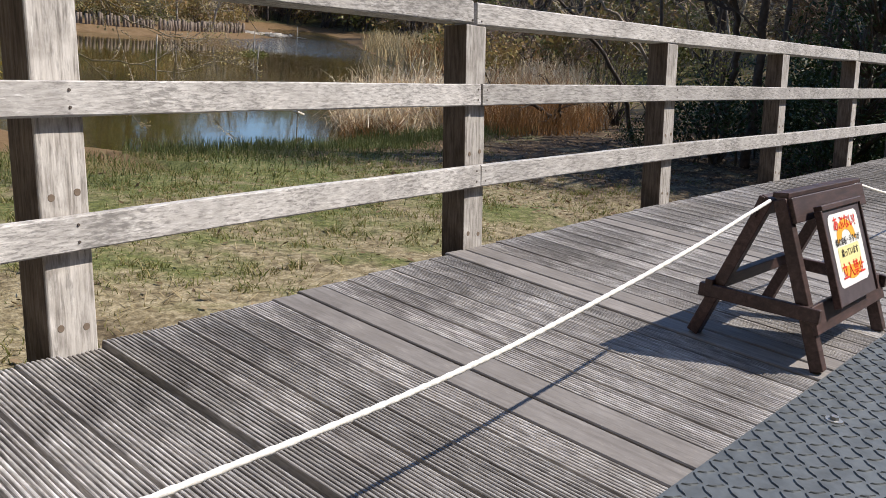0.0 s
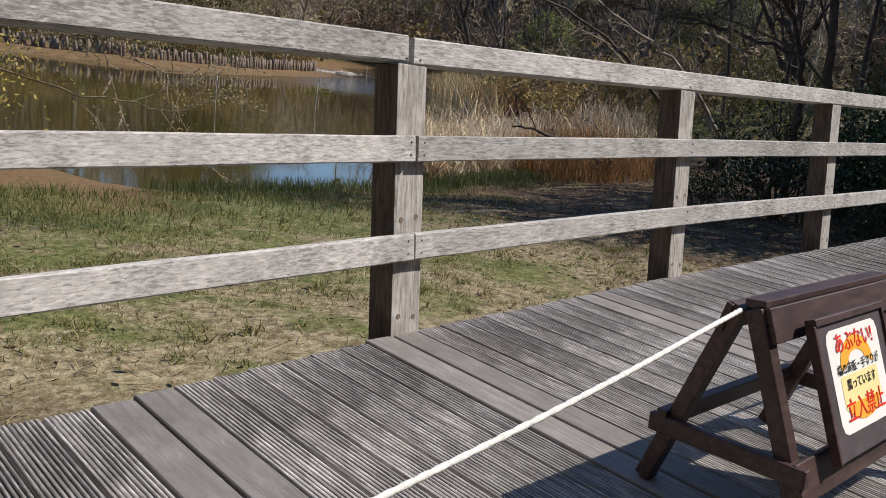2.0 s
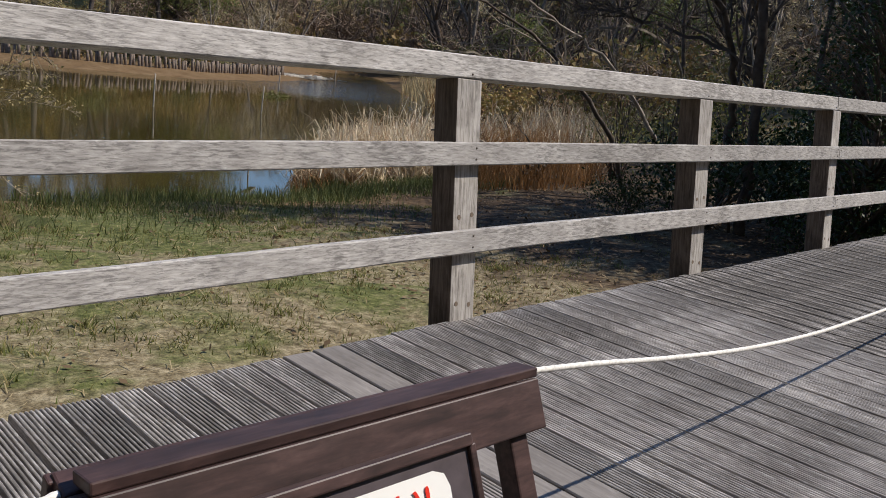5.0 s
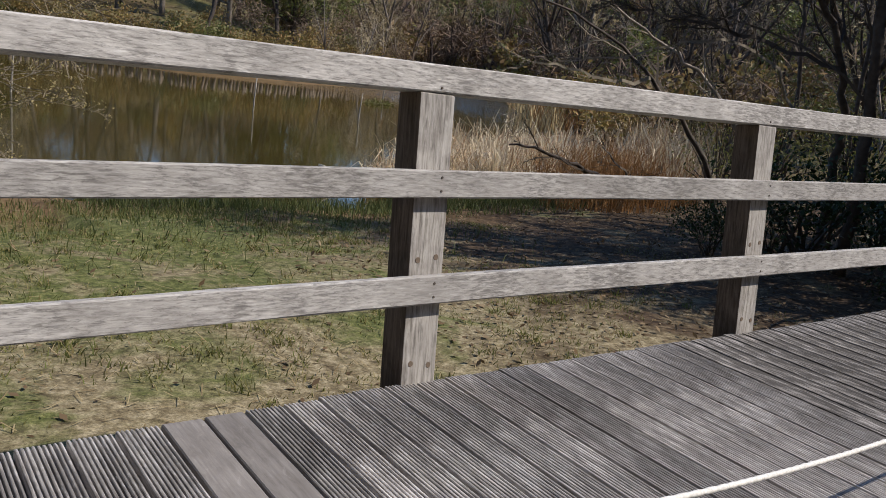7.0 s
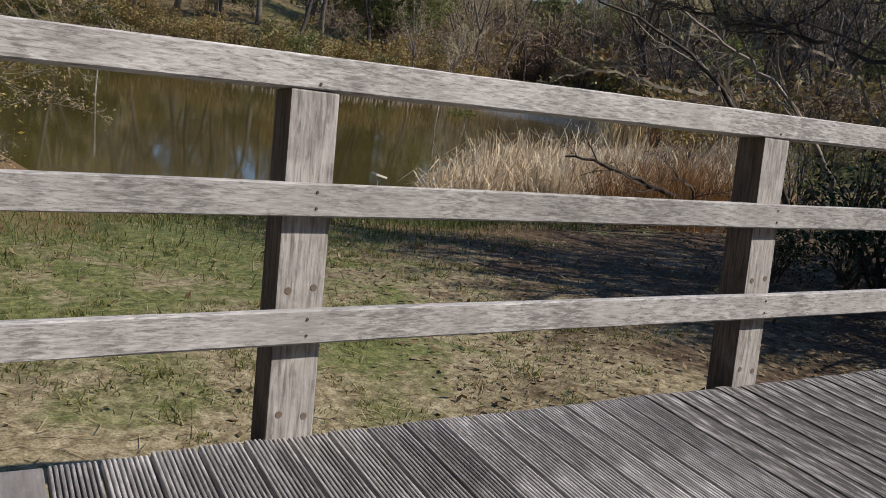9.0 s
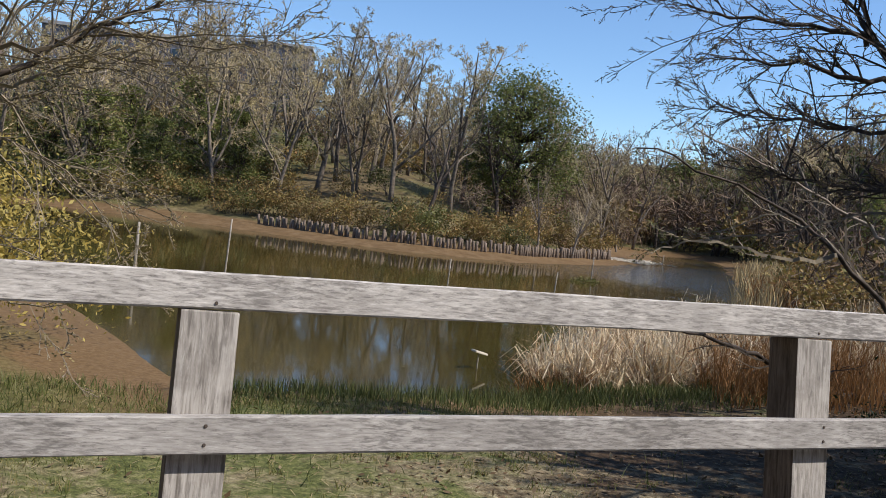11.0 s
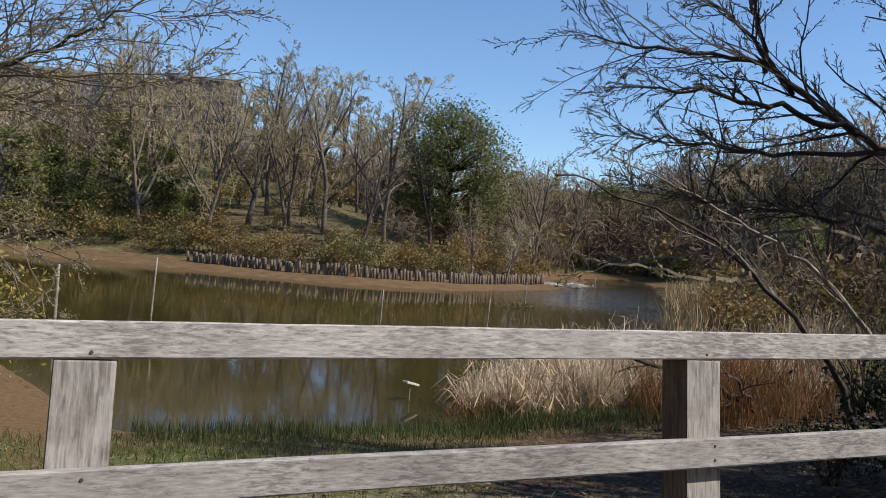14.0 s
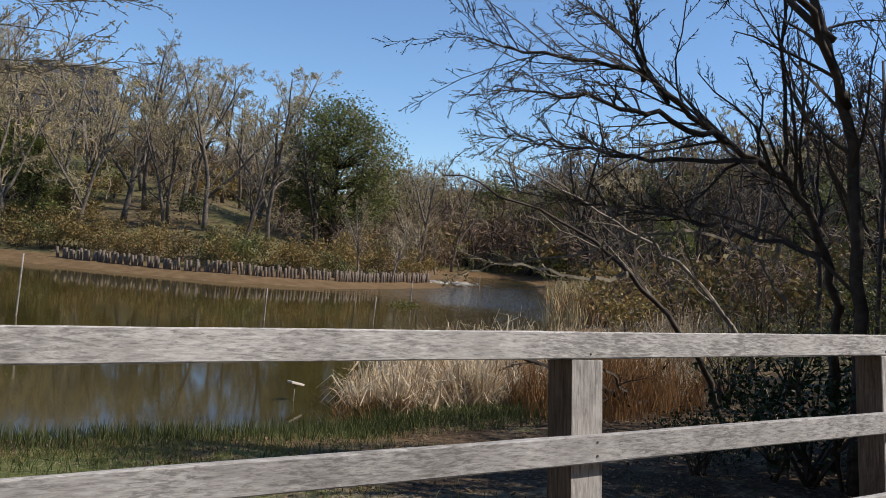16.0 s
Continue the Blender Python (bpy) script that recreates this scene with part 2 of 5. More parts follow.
def ground_material(name, sand_top, spread, far):
    m, nt, b = material(name, 0.95, 0.15)
    geo = nt.nodes.new("ShaderNodeNewGeometry").outputs["Position"]
    big = noise_tex(nt, geo, 1.1 if not far else 0.12, 6.0, 0.68, 0.4)
    fine = noise_tex(nt, geo, 14.0 if not far else 1.4, 8.0, 0.7, 0.2)
    if far:
        turf = ramp(nt, fine, [(0.3, (0.05, 0.037, 0.022)), (0.5, (0.125, 0.094, 0.05)), (0.72, (0.24, 0.19, 0.105))])
        green = ramp(nt, fine, [(0.3, (0.06, 0.06, 0.022)), (0.7, (0.17, 0.16, 0.06))])
    else:
        turf = ramp(nt, fine, [(0.3, (0.07, 0.05, 0.031)), (0.47, (0.2, 0.162, 0.095)), (0.66, (0.38, 0.325, 0.215))])
        green = ramp(nt, fine, [(0.3, (0.028, 0.036, 0.013)), (0.5, (0.108, 0.12, 0.04)), (0.72, (0.24, 0.228, 0.098))])
    sep = nt.nodes.new("ShaderNodeSeparateXYZ")
    nt.links.new(geo, sep.inputs[0])
    damp = nt.nodes.new("ShaderNodeMapRange")
    damp.inputs["From Min"].default_value, damp.inputs["From Max"].default_value = (1.0, 7.0) if not far else (-400.0, 400.0)
    damp.inputs["To Min"].default_value, damp.inputs["To Max"].default_value = -0.13, 0.13
    nt.links.new(sep.outputs[1], damp.inputs["Value"])
    if not far:
        litter = nt.nodes.new("ShaderNodeMapRange")
        litter.inputs["From Min"].default_value, litter.inputs["From Max"].default_value = 1.6, 4.4
        litter.inputs["To Min"].default_value, litter.inputs["To Max"].default_value = 0.0, -0.3
        nt.links.new(sep.outputs[0], litter.inputs["Value"])
        less = nt.nodes.new("ShaderNodeMath")
        nt.links.new(litter.outputs[0], less.inputs[0])
        nt.links.new(big, less.inputs[1])
        big = less.outputs[0]
    wet = nt.nodes.new("ShaderNodeMath")
    nt.links.new(damp.outputs[0], wet.inputs[0])
    nt.links.new(big, wet.inputs[1])
    col = mix(nt, ramp(nt, wet.outputs[0], [(0.37, (0, 0, 0)), (0.52, (1, 1, 1))] if not far else [(0.46, (0, 0, 0)), (0.64, (1, 1, 1))]), turf, green)
    if not far:
        # Brown leaf mould, its colour darkened for the tree shade here.
        shaded_mould = ramp(nt, fine, [(0.3, (0.02, 0.014, 0.009)), (0.5, (0.058, 0.038, 0.023)), (0.72, (0.15, 0.105, 0.066))])
        grit = noise_tex(nt, geo, 70.0, 5.0, 0.75, 0.3)
        col = mix(nt, 1.0, col, ramp(nt, grit, [(0.32, (0.35, 0.34, 0.33)), (0.5, (0.95, 0.95, 0.95)), (0.68, (1.4, 1.38, 1.32))]), "MULTIPLY")
        col = mix(nt, ramp(nt, big, [(0.22, (1, 1, 1)), (0.42, (0, 0, 0))]), col, shaded_mould)
    sand = ramp(nt, fine, [(0.2, (0.085, 0.051, 0.023)), (0.5, (0.152, 0.096, 0.047)), (0.8, (0.222, 0.153, 0.086))])
    add = nt.nodes.new("ShaderNodeMath")
    add.operation = "MULTIPLY_ADD"
    nt.links.new(big, add.inputs[0])
    add.inputs[1].default_value = spread
    nt.links.new(sep.outputs[2], add.inputs[2])
    rng = nt.nodes.new("ShaderNodeMapRange")
    rng.inputs["From Min"].default_value, rng.inputs["From Max"].default_value = sand_top - 0.05 + spread * 0.5, sand_top + 0.05 + spread * 0.5
    nt.links.new(add.outputs[0], rng.inputs["Value"])
    col = mix(nt, rng.outputs[0], sand, col)
    nt.links.new(col, b.inputs["Base Color"])
    bump(nt, b, noise_tex(nt, geo, 9.0 if not far else 1.0, 3.0, 0.55), 0.6, 0.03 if not far else 0.25)
    return m


M_BANK = ground_material("grassy_bank_soil", -1.07, 0.1, False)
M_HILL = ground_material("wooded_slope_soil", -0.72, 0.25, True)


def water_material():
    m, nt, b = material("murky_pond_water", 0.055, 0.5)
    geo = nt.nodes.new("ShaderNodeNewGeometry").outputs["Position"]
    n = noise_tex(nt, geo, 0.15, 3.0)
    nt.links.new(ramp(nt, n, [(0.3, (0.038, 0.03, 0.008)), (0.7, (0.06, 0.046, 0.013))]), b.inputs["Base Color"])
    b.inputs["IOR"].default_value = 1.33
    mp = coords(nt, (1.0, 2.2, 1), True)
    rip = noise_tex(nt, mp.outputs[0], 1.6, 5.0, 0.55, 0.5)
    # a breeze ruffles the open water of the far inlet
    sep = nt.nodes.new("ShaderNodeSeparateXYZ")
    nt.links.new(geo, sep.inputs[0])
    gust = nt.nodes.new("ShaderNodeMapRange")
    gust.inputs["From Min"].default_value, gust.inputs["From Max"].default_value = 15.0, 24.0
    nt.links.new(sep.outputs[0], gust.inputs["Value"])
    drift = noise_tex(nt, geo, 0.12, 3.0, 0.6, 0.5)
    both = nt.nodes.new("ShaderNodeMath")
    both.operation = "MULTIPLY"
    nt.links.new(gust.outputs[0], both.inputs[0])
    nt.links.new(drift, both.inputs[1])
    calm = ramp(nt, both.outputs[0], [(0.1, (0.008,) * 3), (0.3, (0.25,) * 3), (0.55, (0.9,) * 3)])
    bp = node(nt, "ShaderNodeBump", Distance=0.09)
    nt.links.new(rip, bp.inputs["Height"])
    nt.links.new(calm, bp.inputs["Strength"])
    nt.links.new(bp.outputs[0], b.inputs["Normal"])
    return m


M_WATER = water_material()

# ---- mesh helpers ----


def mesh_of(name, verts, faces, mats, slots=None, smooth=False):
    me = bpy.data.meshes.new(name)
    me.from_pydata(verts, [], faces)
    for mt in mats if isinstance(mats, (list, tuple)) else [mats]:
        me.materials.append(mt)
    if slots is not None:
        me.polygons.foreach_set("material_index", slots)
    if smooth:
        me.polygons.foreach_set("use_smooth", [True] * len(me.polygons))
    me.update()
    return me


def mesh_from_bm(name, bm, mat):
    bmesh.ops.recalc_face_normals(bm, faces=bm.faces)
    me = bpy.data.meshes.new(name)
    bm.to_mesh(me)
    bm.free()
    me.materials.append(mat)
    return me


def part(name, bm, mat, parent, label="", m=None):
    ob = new(name, mesh_from_bm(name, bm, mat) if isinstance(bm, bmesh.types.BMesh) else bm)
    ob.parent = parent
    if m is not None:
        ob.matrix_basis = m
    if label:
        tagged(ob, label)
    return ob


def box_bm(sx, sy, sz, bevel=0.004, at=(0, 0, 0), bm=None, turn=None):
    bm = bm or bmesh.new()
    mt = Matrix.Translation(at)
    if turn is not None:
        mt = mt @ turn
    made = bmesh.ops.create_cube(bm, size=1.0, matrix=mt @ Matrix.Diagonal((sx, sy, sz, 1)))["verts"]
    if bevel:
        edges = list({e for v in made for e in v.link_edges})
        bmesh.ops.bevel(bm, geom=edges, offset=bevel, segments=2, affect="EDGES", profile=0.5)
    return bm


def tube(V, F, pts, rs, sides):
    u = None
    base = len(V)
    n = len(pts)
    for i in range(n):
        d = (pts[min(i + 1, n - 1)] - pts[max(i - 1, 0)]).normalized()
        u = d.orthogonal() if u is None else u - d * u.dot(d)
        u.normalize()
        w = d.cross(u)
        r = rs[i]
        for k in range(sides):
            a = 6.28318 * k / sides
            V.append(pts[i] + u * (r * math.cos(a)) + w * (r * math.sin(a)))
    for i in range(n - 1):
        for k in range(sides):
            a, b = base + i * sides + k, base + i * sides + (k + 1) % sides
            F.append((a, b, b + sides, a + sides))
    if sides > 3:
        F.append(tuple(base + k for k in range(sides - 1, -1, -1)))
        F.append(tuple(base + (n - 1) * sides + k for k in range(sides)))


def smooth_line(pts, steps=5):
    pts = [Vector(p) for p in pts]
    ext = [pts[0] * 2 - pts[1]] + pts + [pts[-1] * 2 - pts[-2]]
    out = []
    for i in range(1, len(ext) - 2):
        a, b, c, d = ext[i - 1 : i + 3]
        for s in range(steps):
            t = s / steps
            out.append(0.5 * (2 * b + (c - a) * t + (2 * a - 5 * b + 4 * c - d) * t * t + (3 * b - a - 3 * c + d) * t ** 3))
    out.append(pts[-1])
    return out


def leaf_quad(V, F, c, rng, size, flat=0.0, slim=0.5):
    d = Vector((rng.gauss(0, 1), rng.gauss(0, 1), rng.gauss(0, 1) * (1 - flat))).normalized()
    u = d.orthogonal().normalized()
    w = d.cross(u)
    a = rng.random() * 6.283
    side = (u * math.cos(a) + w * math.sin(a)) * (size * slim)
    if flat:
        side.z *= 1 - flat
    b = len(V)
    V.extend((c, c + d * (size * 0.5) + side * 0.5, c + d * size, c + d * (size * 0.5) - side * 0.5))
    F.append((b, b + 1, b + 2, b + 3))


class Grower:
    """Collects the wood, twigs and leaves of one plant."""

    def __init__(self, seed, leaf=0.0, leaf_size=0.1, leaf_slim=0.5):
        self.rng = random.Random(seed)
        self.wood, self.twig, self.leaf = ([], []), ([], []), ([], [])
        self.leaf_rate, self.leaf_size, self.leaf_slim = leaf, leaf_size, leaf_slim

    def line(self, p, d, length, wander, lift, segs):
        pts, d = [Vector(p)], Vector(d).normalized()
        for _ in range(segs):
            r = self.rng
            d = (d + Vector((r.gauss(0, wander), r.gauss(0, wander), r.gauss(0, wander) + lift))).normalized()
            pts.append(pts[-1] + d * (length / segs))
        return pts

    def put(self, pts, r0, r1):
        n = len(pts) - 1
        rs = [r0 + (r1 - r0) * (i / n) for i in range(n + 1)]
        big = r0 > 0.035
        tube(*(self.wood if big else self.twig), pts, rs, 7 if r0 > 0.09 else 5 if big else 3)

    def spray(self, p, d, length):
        """A tip twig of a far tree with its side shoots, each a slim blade."""
        r = self.rng
        V, F = self.twig
        for k in range(1 + self.shoots):
            a = p if k == 0 else p + d * (length * r.uniform(0.1, 0.8))
            e = d if k == 0 else (d + Vector((r.gauss(0, 0.6), r.gauss(0, 0.6), r.gauss(0, 0.6) + 0.15))).normalized()
            l = length if k == 0 else length * r.uniform(0.35, 0.8)
            s = e.orthogonal().normalized() * self.tip
            b = len(V)
            V.extend((a - s, a + s, a + e * l + s * 0.4, a + e * l - s * 0.4))
            F.append((b, b + 1, b + 2, b + 3))

    def leaves(self, pts):
        r = self.rng
        n = self.leaf_rate
        n = int(n) + (r.random() < n - int(n))
        for _ in range(n):
            i = r.randrange(1, len(pts))
            leaf_quad(*self.leaf, pts[i] + Vector((r.gauss(0, 0.03), r.gauss(0, 0.03), r.gauss(0, 0.03))), r, self.leaf_size * r.uniform(0.6, 1.3), 0, self.leaf_slim)

    def sprout(self, pts, r0, r1, depth, kids, spread, ratio, lift, first=0.25, wander=0.16):
        """Side branches along a line of points."""
        r = self.rng
        n = len(pts) - 1
        total = sum((pts[i + 1] - pts[i]).length for i in range(n))
        for k in range(kids[0]):
            f = first + (1 - first) * (k + r.random()) / kids[0]
            x = f * n
            i = min(int(x), n - 1)
            p = pts[i].lerp(pts[i + 1], x - i)
            d = (pts[i + 1] - pts[i]).normalized()
            u = d.orthogonal().normalized()
            a = r.random() * 6.283
            out = u * math.cos(a) + d.cross(u) * math.sin(a)
            ang = spread * r.uniform(0.7, 1.25)
            nd = d * math.cos(ang) + out * math.sin(ang)
            nd.z += lift
            length = total * ratio * r.uniform(0.6, 1.2) * (1.15 - 0.55 * f)
            rr = max(0.0035, (r0 + (r1 - r0) * f) * r.uniform(0.42, 0.62))
            rr = min(rr, self.tip if len(kids) == 1 else self.cap[min(depth, len(self.cap) - 1)])
            segs = 5 if len(kids) > 2 else 4 if len(kids) > 1 else self.tip_segs
            if len(kids) == 1 and self.shoots:
                nd.normalize()
                self.spray(p, nd, length)
                self.leaves([p, p + nd * length * 0.6, p + nd * length])
                continue
            q = self.line(p, nd, length, wander, lift * 0.25, segs)
            self.put(q, rr, max(0.003, rr * 0.3))
            if len(kids) > 1:
                self.sprout(q, rr, rr * 0.3, depth + 1, kids[1:], spread, ratio, lift, 0.15, wander)
            else:
                self.leaves(q)

    tip = 0.02
    tip_segs = 3
    cap = (1.0,)
    shoots = 0


def plant(name, g, label, category, wood_mat, twig_mat, leaf_mat, m, group=""):
    """A tree: a base with its trunk, its twigs and its leaves."""
    top = new(name)
    top.matrix_basis = m
    tagged(top, label, category, group)
    if g.wood[0]:
        part("trunk", mesh_of("trunk", *g.wood, wood_mat, smooth=True), None, top)
    if g.twig[0]:
        part("crown", mesh_of("crown", *g.twig, twig_mat), None, top)
    if g.leaf[0]:
        part("foliage", mesh_of("foliage", *g.leaf, leaf_mat), None, top)
    return top


def blades(rng, n, where, height, width, lean, V, F, bend=0.5, segs=2):
    """Upright ribbons of grass or reed. where(rng) gives the foot."""
    for _ in range(n):
        foot = where(rng)
        if foot is None:
            continue
        h = height * rng.uniform(0.55, 1.25)
        a, side = rng.random() * 6.283, rng.random() * 6.283
        out = Vector((math.cos(a), math.sin(a), 0)) * (lean * rng.uniform(0.2, 1.6) * h)
        s = Vector((math.cos(side), math.sin(side), 0)) * (width * rng.uniform(0.7, 1.3))
        b = len(V)
        for i in range(segs + 1):
            t = i / segs
            c = foot + Vector((0, 0, h * t * (1 - 0.25 * bend * t))) + out * (t * (1 - bend) + bend * t * t)
            w = s * (1 - 0.85 * t)
            V.extend((c - w, c + w))
        for i in range(segs):
            F.append((b + 2 * i, b + 2 * i + 1, b + 2 * i + 3, b + 2 * i + 2))

# ---- ground and pond ----
WATER_Z = -1.2
POND = [(-60, 24), (-20, 19), (-3.2, 16.3), (-2.2, 15.9), (-1.55, 15.0), (-1.1, 13.8), (-0.65, 12.3), (-0.3, 11.1), (-0.02, 10.0), (0.22, 9.2), (0.6, 8.68), (1.2, 8.5), (2.0, 8.5), (4.1, 8.3), (5.2, 8.3), (6.2, 9.6), (8.4, 11.3),
        (12.6, 15.2), (17.5, 19.8), (23, 25), (30, 34), (42, 50), (53, 65), (56, 73), (50, 73), (44, 64), (38, 56), (35, 51), (28, 45.3), (19.4, 40), (13, 41), (8, 45.5),
        (2.2, 52.6), (-4, 55.6), (-14, 62), (-60, 70)]


def pond_distance(x, y):
    """Distance to the waterline: negative over the water."""
    x, y = np.asarray(x, float), np.asarray(y, float)
    best, inside = np.full(x.shape, 1e9), np.zeros(x.shape, bool)
    for (ax, ay), (bx, by) in zip(POND, POND[1:] + POND[:1]):
        dx, dy = bx - ax, by - ay
        t = np.clip(((x - ax) * dx + (y - ay) * dy) / (dx * dx + dy * dy), 0, 1)
        best = np.minimum(best, np.hypot(x - ax - t * dx, y - ay - t * dy))
        if ay != by:
            inside ^= ((ay > y) != (by > y)) & (x < (bx - ax) * (y - ay) / (by - ay) + ax)
    return np.where(inside, -best, best)


def waves(x, y, s, k):
    return np.sin(x * s + k) * np.cos(y * s * 1.13 + 2.1 * k) + 0.5 * np.sin(x * s * 2.3 + y * s * 1.7 + 3 * k)


def ground_z(x, y):
    x, y = np.asarray(x, float), np.asarray(y, float)
    d = pond_distance(x, y)
    far = np.clip((y - 24) / 10, 0, 1)
    right = np.clip((x - 12) / 8, 0, 1) * np.clip((y + 5) / 8, 0, 1)
    out = np.maximum(d, 0)
    scale = np.where((x < 0.2) & (y > 6), 9.0, 4.2)
    near_z = 0.6 * (1 - np.exp(-out / scale)) + 0.025 * waves(x, y, 1.7, 0.4) * np.minimum(out, 1)
    hill_z = 0.45 * (1 - np.exp(-out / 1.6)) + np.minimum(0.235 * np.maximum(0, out - 3.5), 11) + 0.25 * waves(x, y, 0.17, 1.0) * np.clip(out / 6, 0, 1)
    wood_z = 0.75 * (1 - np.exp(-out / 4)) + np.minimum(0.235 * np.maximum(0, out - 6.0), 13.5) + 0.2 * waves(x, y, 0.2, 2.0) * np.clip(out / 6, 0, 1)
    rise = near_z * (1 - right) + wood_z * right
    rise = rise * (1 - far) + (hill_z * np.where(x > 44, 0.75, 1.0) + 5.0 * np.clip((x - 56) / 24, 0, 1) * np.clip((out - 3) / 14, 0, 1)) * far
    # Unseen banks added south and west to hold back low sky light.
    south, west = np.clip((-5.5 - y) / 9, 0, 1), np.clip((-8.6 - x) / 7, 0, 1) * np.clip((15 - y) / 6, 0, 1)
    rise = rise + np.maximum(13 * south * south * (3 - 2 * south), 19 * west * west * (3 - 2 * west))
    return WATER_Z + np.where(d >= 0, rise, -0.7 * (1 - np.exp(d / 8.0)))


CELL, X0, Y0 = 0.1, -10.0, -2.0
near_x, near_y = np.meshgrid(np.arange(X0, 28, CELL), np.arange(Y0, 28, CELL))
NEAR_Z, NEAR_D = ground_z(near_x, near_y).tolist(), pond_distance(near_x, near_y).tolist()


def looked_up(table, x, y):
    fx, fy = (x - X0) / CELL, (y - Y0) / CELL
    i, j = int(fx), int(fy)
    fx, fy = fx - i, fy - j
    a, b = table[j], table[j + 1]
    return (a[i] * (1 - fx) + a[i + 1] * fx) * (1 - fy) + (b[i] * (1 - fx) + b[i + 1] * fx) * fy


def gz(x, y):
    if X0 < x < 27.8 and Y0 < y < 27.8:
        return looked_up(NEAR_Z, x, y)
    return float(ground_z(np.array([x]), np.array([y]))[0])


def shore_distance(x, y):
    if X0 < x < 27.8 and Y0 < y < 27.8:
        return looked_up(NEAR_D, x, y)
    return float(pond_distance(np.array([x]), np.array([y]))[0])


def spaced(lo, hi, step, reach_lo, reach_hi, grow=1.22):
    mid = list(np.arange(lo, hi + 1e-6, step))
    for sign, start, reach in ((-1, lo, reach_lo), (1, hi, reach_hi)):
        s, v, side = step, start, []
        while abs(v - start) < reach:
            s *= grow
            v += sign * s
            side.append(v)
        mid = side[::-1] + mid if sign < 0 else mid + side
    return np.array(mid)


GX, GY = spaced(-9, 15, 0.16, 700, 700, 1.09), spaced(-4, 16, 0.16, 700, 700, 1.065)
gx, gy = np.meshgrid(GX, GY)
gzz = ground_z(gx, gy)
nx, ny = len(GX), len(GY)
ground_verts = np.stack([gx.ravel(), gy.ravel(), gzz.ravel()], 1).tolist()
ground_faces = [(j * nx + i, j * nx + i + 1, (j + 1) * nx + i + 1, (j + 1) * nx + i) for j in range(ny - 1) for i in range(nx - 1)]
ground_slots = [1 if (GY[j] > 27 or GX[i] > 15 or GX[i] < -8.6 or GY[j] < -5.5) else 0 for j in range(ny - 1) for i in range(nx - 1)]
ground = new("ground", mesh_of("ground", ground_verts, ground_faces, [M_BANK, M_HILL], ground_slots, True))
tagged(ground, "patchy grass bank with sandy mud shore and wooded slope", "ground", kind="structure")
water = new("water", mesh_of("water", [(-62, 4, WATER_Z), (90, 4, WATER_Z), (90, 120, WATER_Z), (-62, 120, WATER_Z)], [(0, 1, 2, 3)], M_WATER))
tagged(water, "calm murky olive-brown pond water", "water", kind="structure")

# ---- fence, leaning outward ----
LEAN = math.degrees(math.atan(0.133))


def deck_z(x):
    return max(-0.03, min(0.08, 0.0105 * x))


POSTS = [(-8.2, -1.05), (-6.15, -0.58), (-4.105, -0.233), (-2.08, -0.065), (0.0, 0.0), (2.02, 0.005), (4.0, 0.015), (6.0, 0.05), (8.0, 0.12), (10.0, 0.22), (12.0, 0.36)]
POST_W, POST_D = 0.152, 0.136
SIDE_LEAN = 1.1
fence = tagged(new("fence"), "weathered grey wooden three-rail fence leaning outward", "fence")


def fence_frame(i):
    """The pose of post i: x along the fence, z up the leaning post, the front face at y = 0."""
    a, b = POSTS[max(i - 1, 0)], POSTS[min(i + 1, len(POSTS) - 1)]
    return pose(POSTS[i][0], POSTS[i][1], deck_z(POSTS[i][0]), -LEAN, SIDE_LEAN, math.degrees(math.atan2(b[1] - a[1], b[0] - a[0])))


post_rng = random.Random(5)
plug_bm = bmesh.new()
bmesh.ops.create_cone(plug_bm, cap_ends=True, segments=10, radius1=0.0115, radius2=0.0105, depth=0.0016, matrix=pose(0, -0.0005, 0, 90))
PLUG = mesh_from_bm("plug", plug_bm, M_PLUG)
for i in range(len(POSTS)):
    bm = box_bm(POST_W, POST_D, 2.088, 0.006, (-POST_W / 2, POST_D / 2, 0))
    for v in bm.verts:
        v.co += Vector((post_rng.uniform(-1, 1), post_rng.uniform(-1, 1), 0)) * 0.001
    bm.normal_update()
    # Sides and back take the wood with shade in its colour.
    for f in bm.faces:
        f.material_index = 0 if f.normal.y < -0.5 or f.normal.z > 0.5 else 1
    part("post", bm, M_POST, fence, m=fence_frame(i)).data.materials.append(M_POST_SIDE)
    if i < 9:
        for dx, dz in ((-0.035, 0.06), (-0.115, 0.07), (-0.035, 0.46), (-0.115, 0.45)):
            part("plug", PLUG, None, fence, "dark wooden plug", fence_frame(i) @ Matrix.Translation((dx, 0, dz)))

# rails: height of the lower edge, height, front face, back face
RAILS = [("top_rail", 1.046, 0.1, -0.003, 0.132), ("middle_rail", 0.676, 0.1, -0.042, -0.001), ("lower_rail", 0.295, 0.103, -0.042, -0.001)]
SPANS = [(0, 3), (3, 6), (6, 9)]


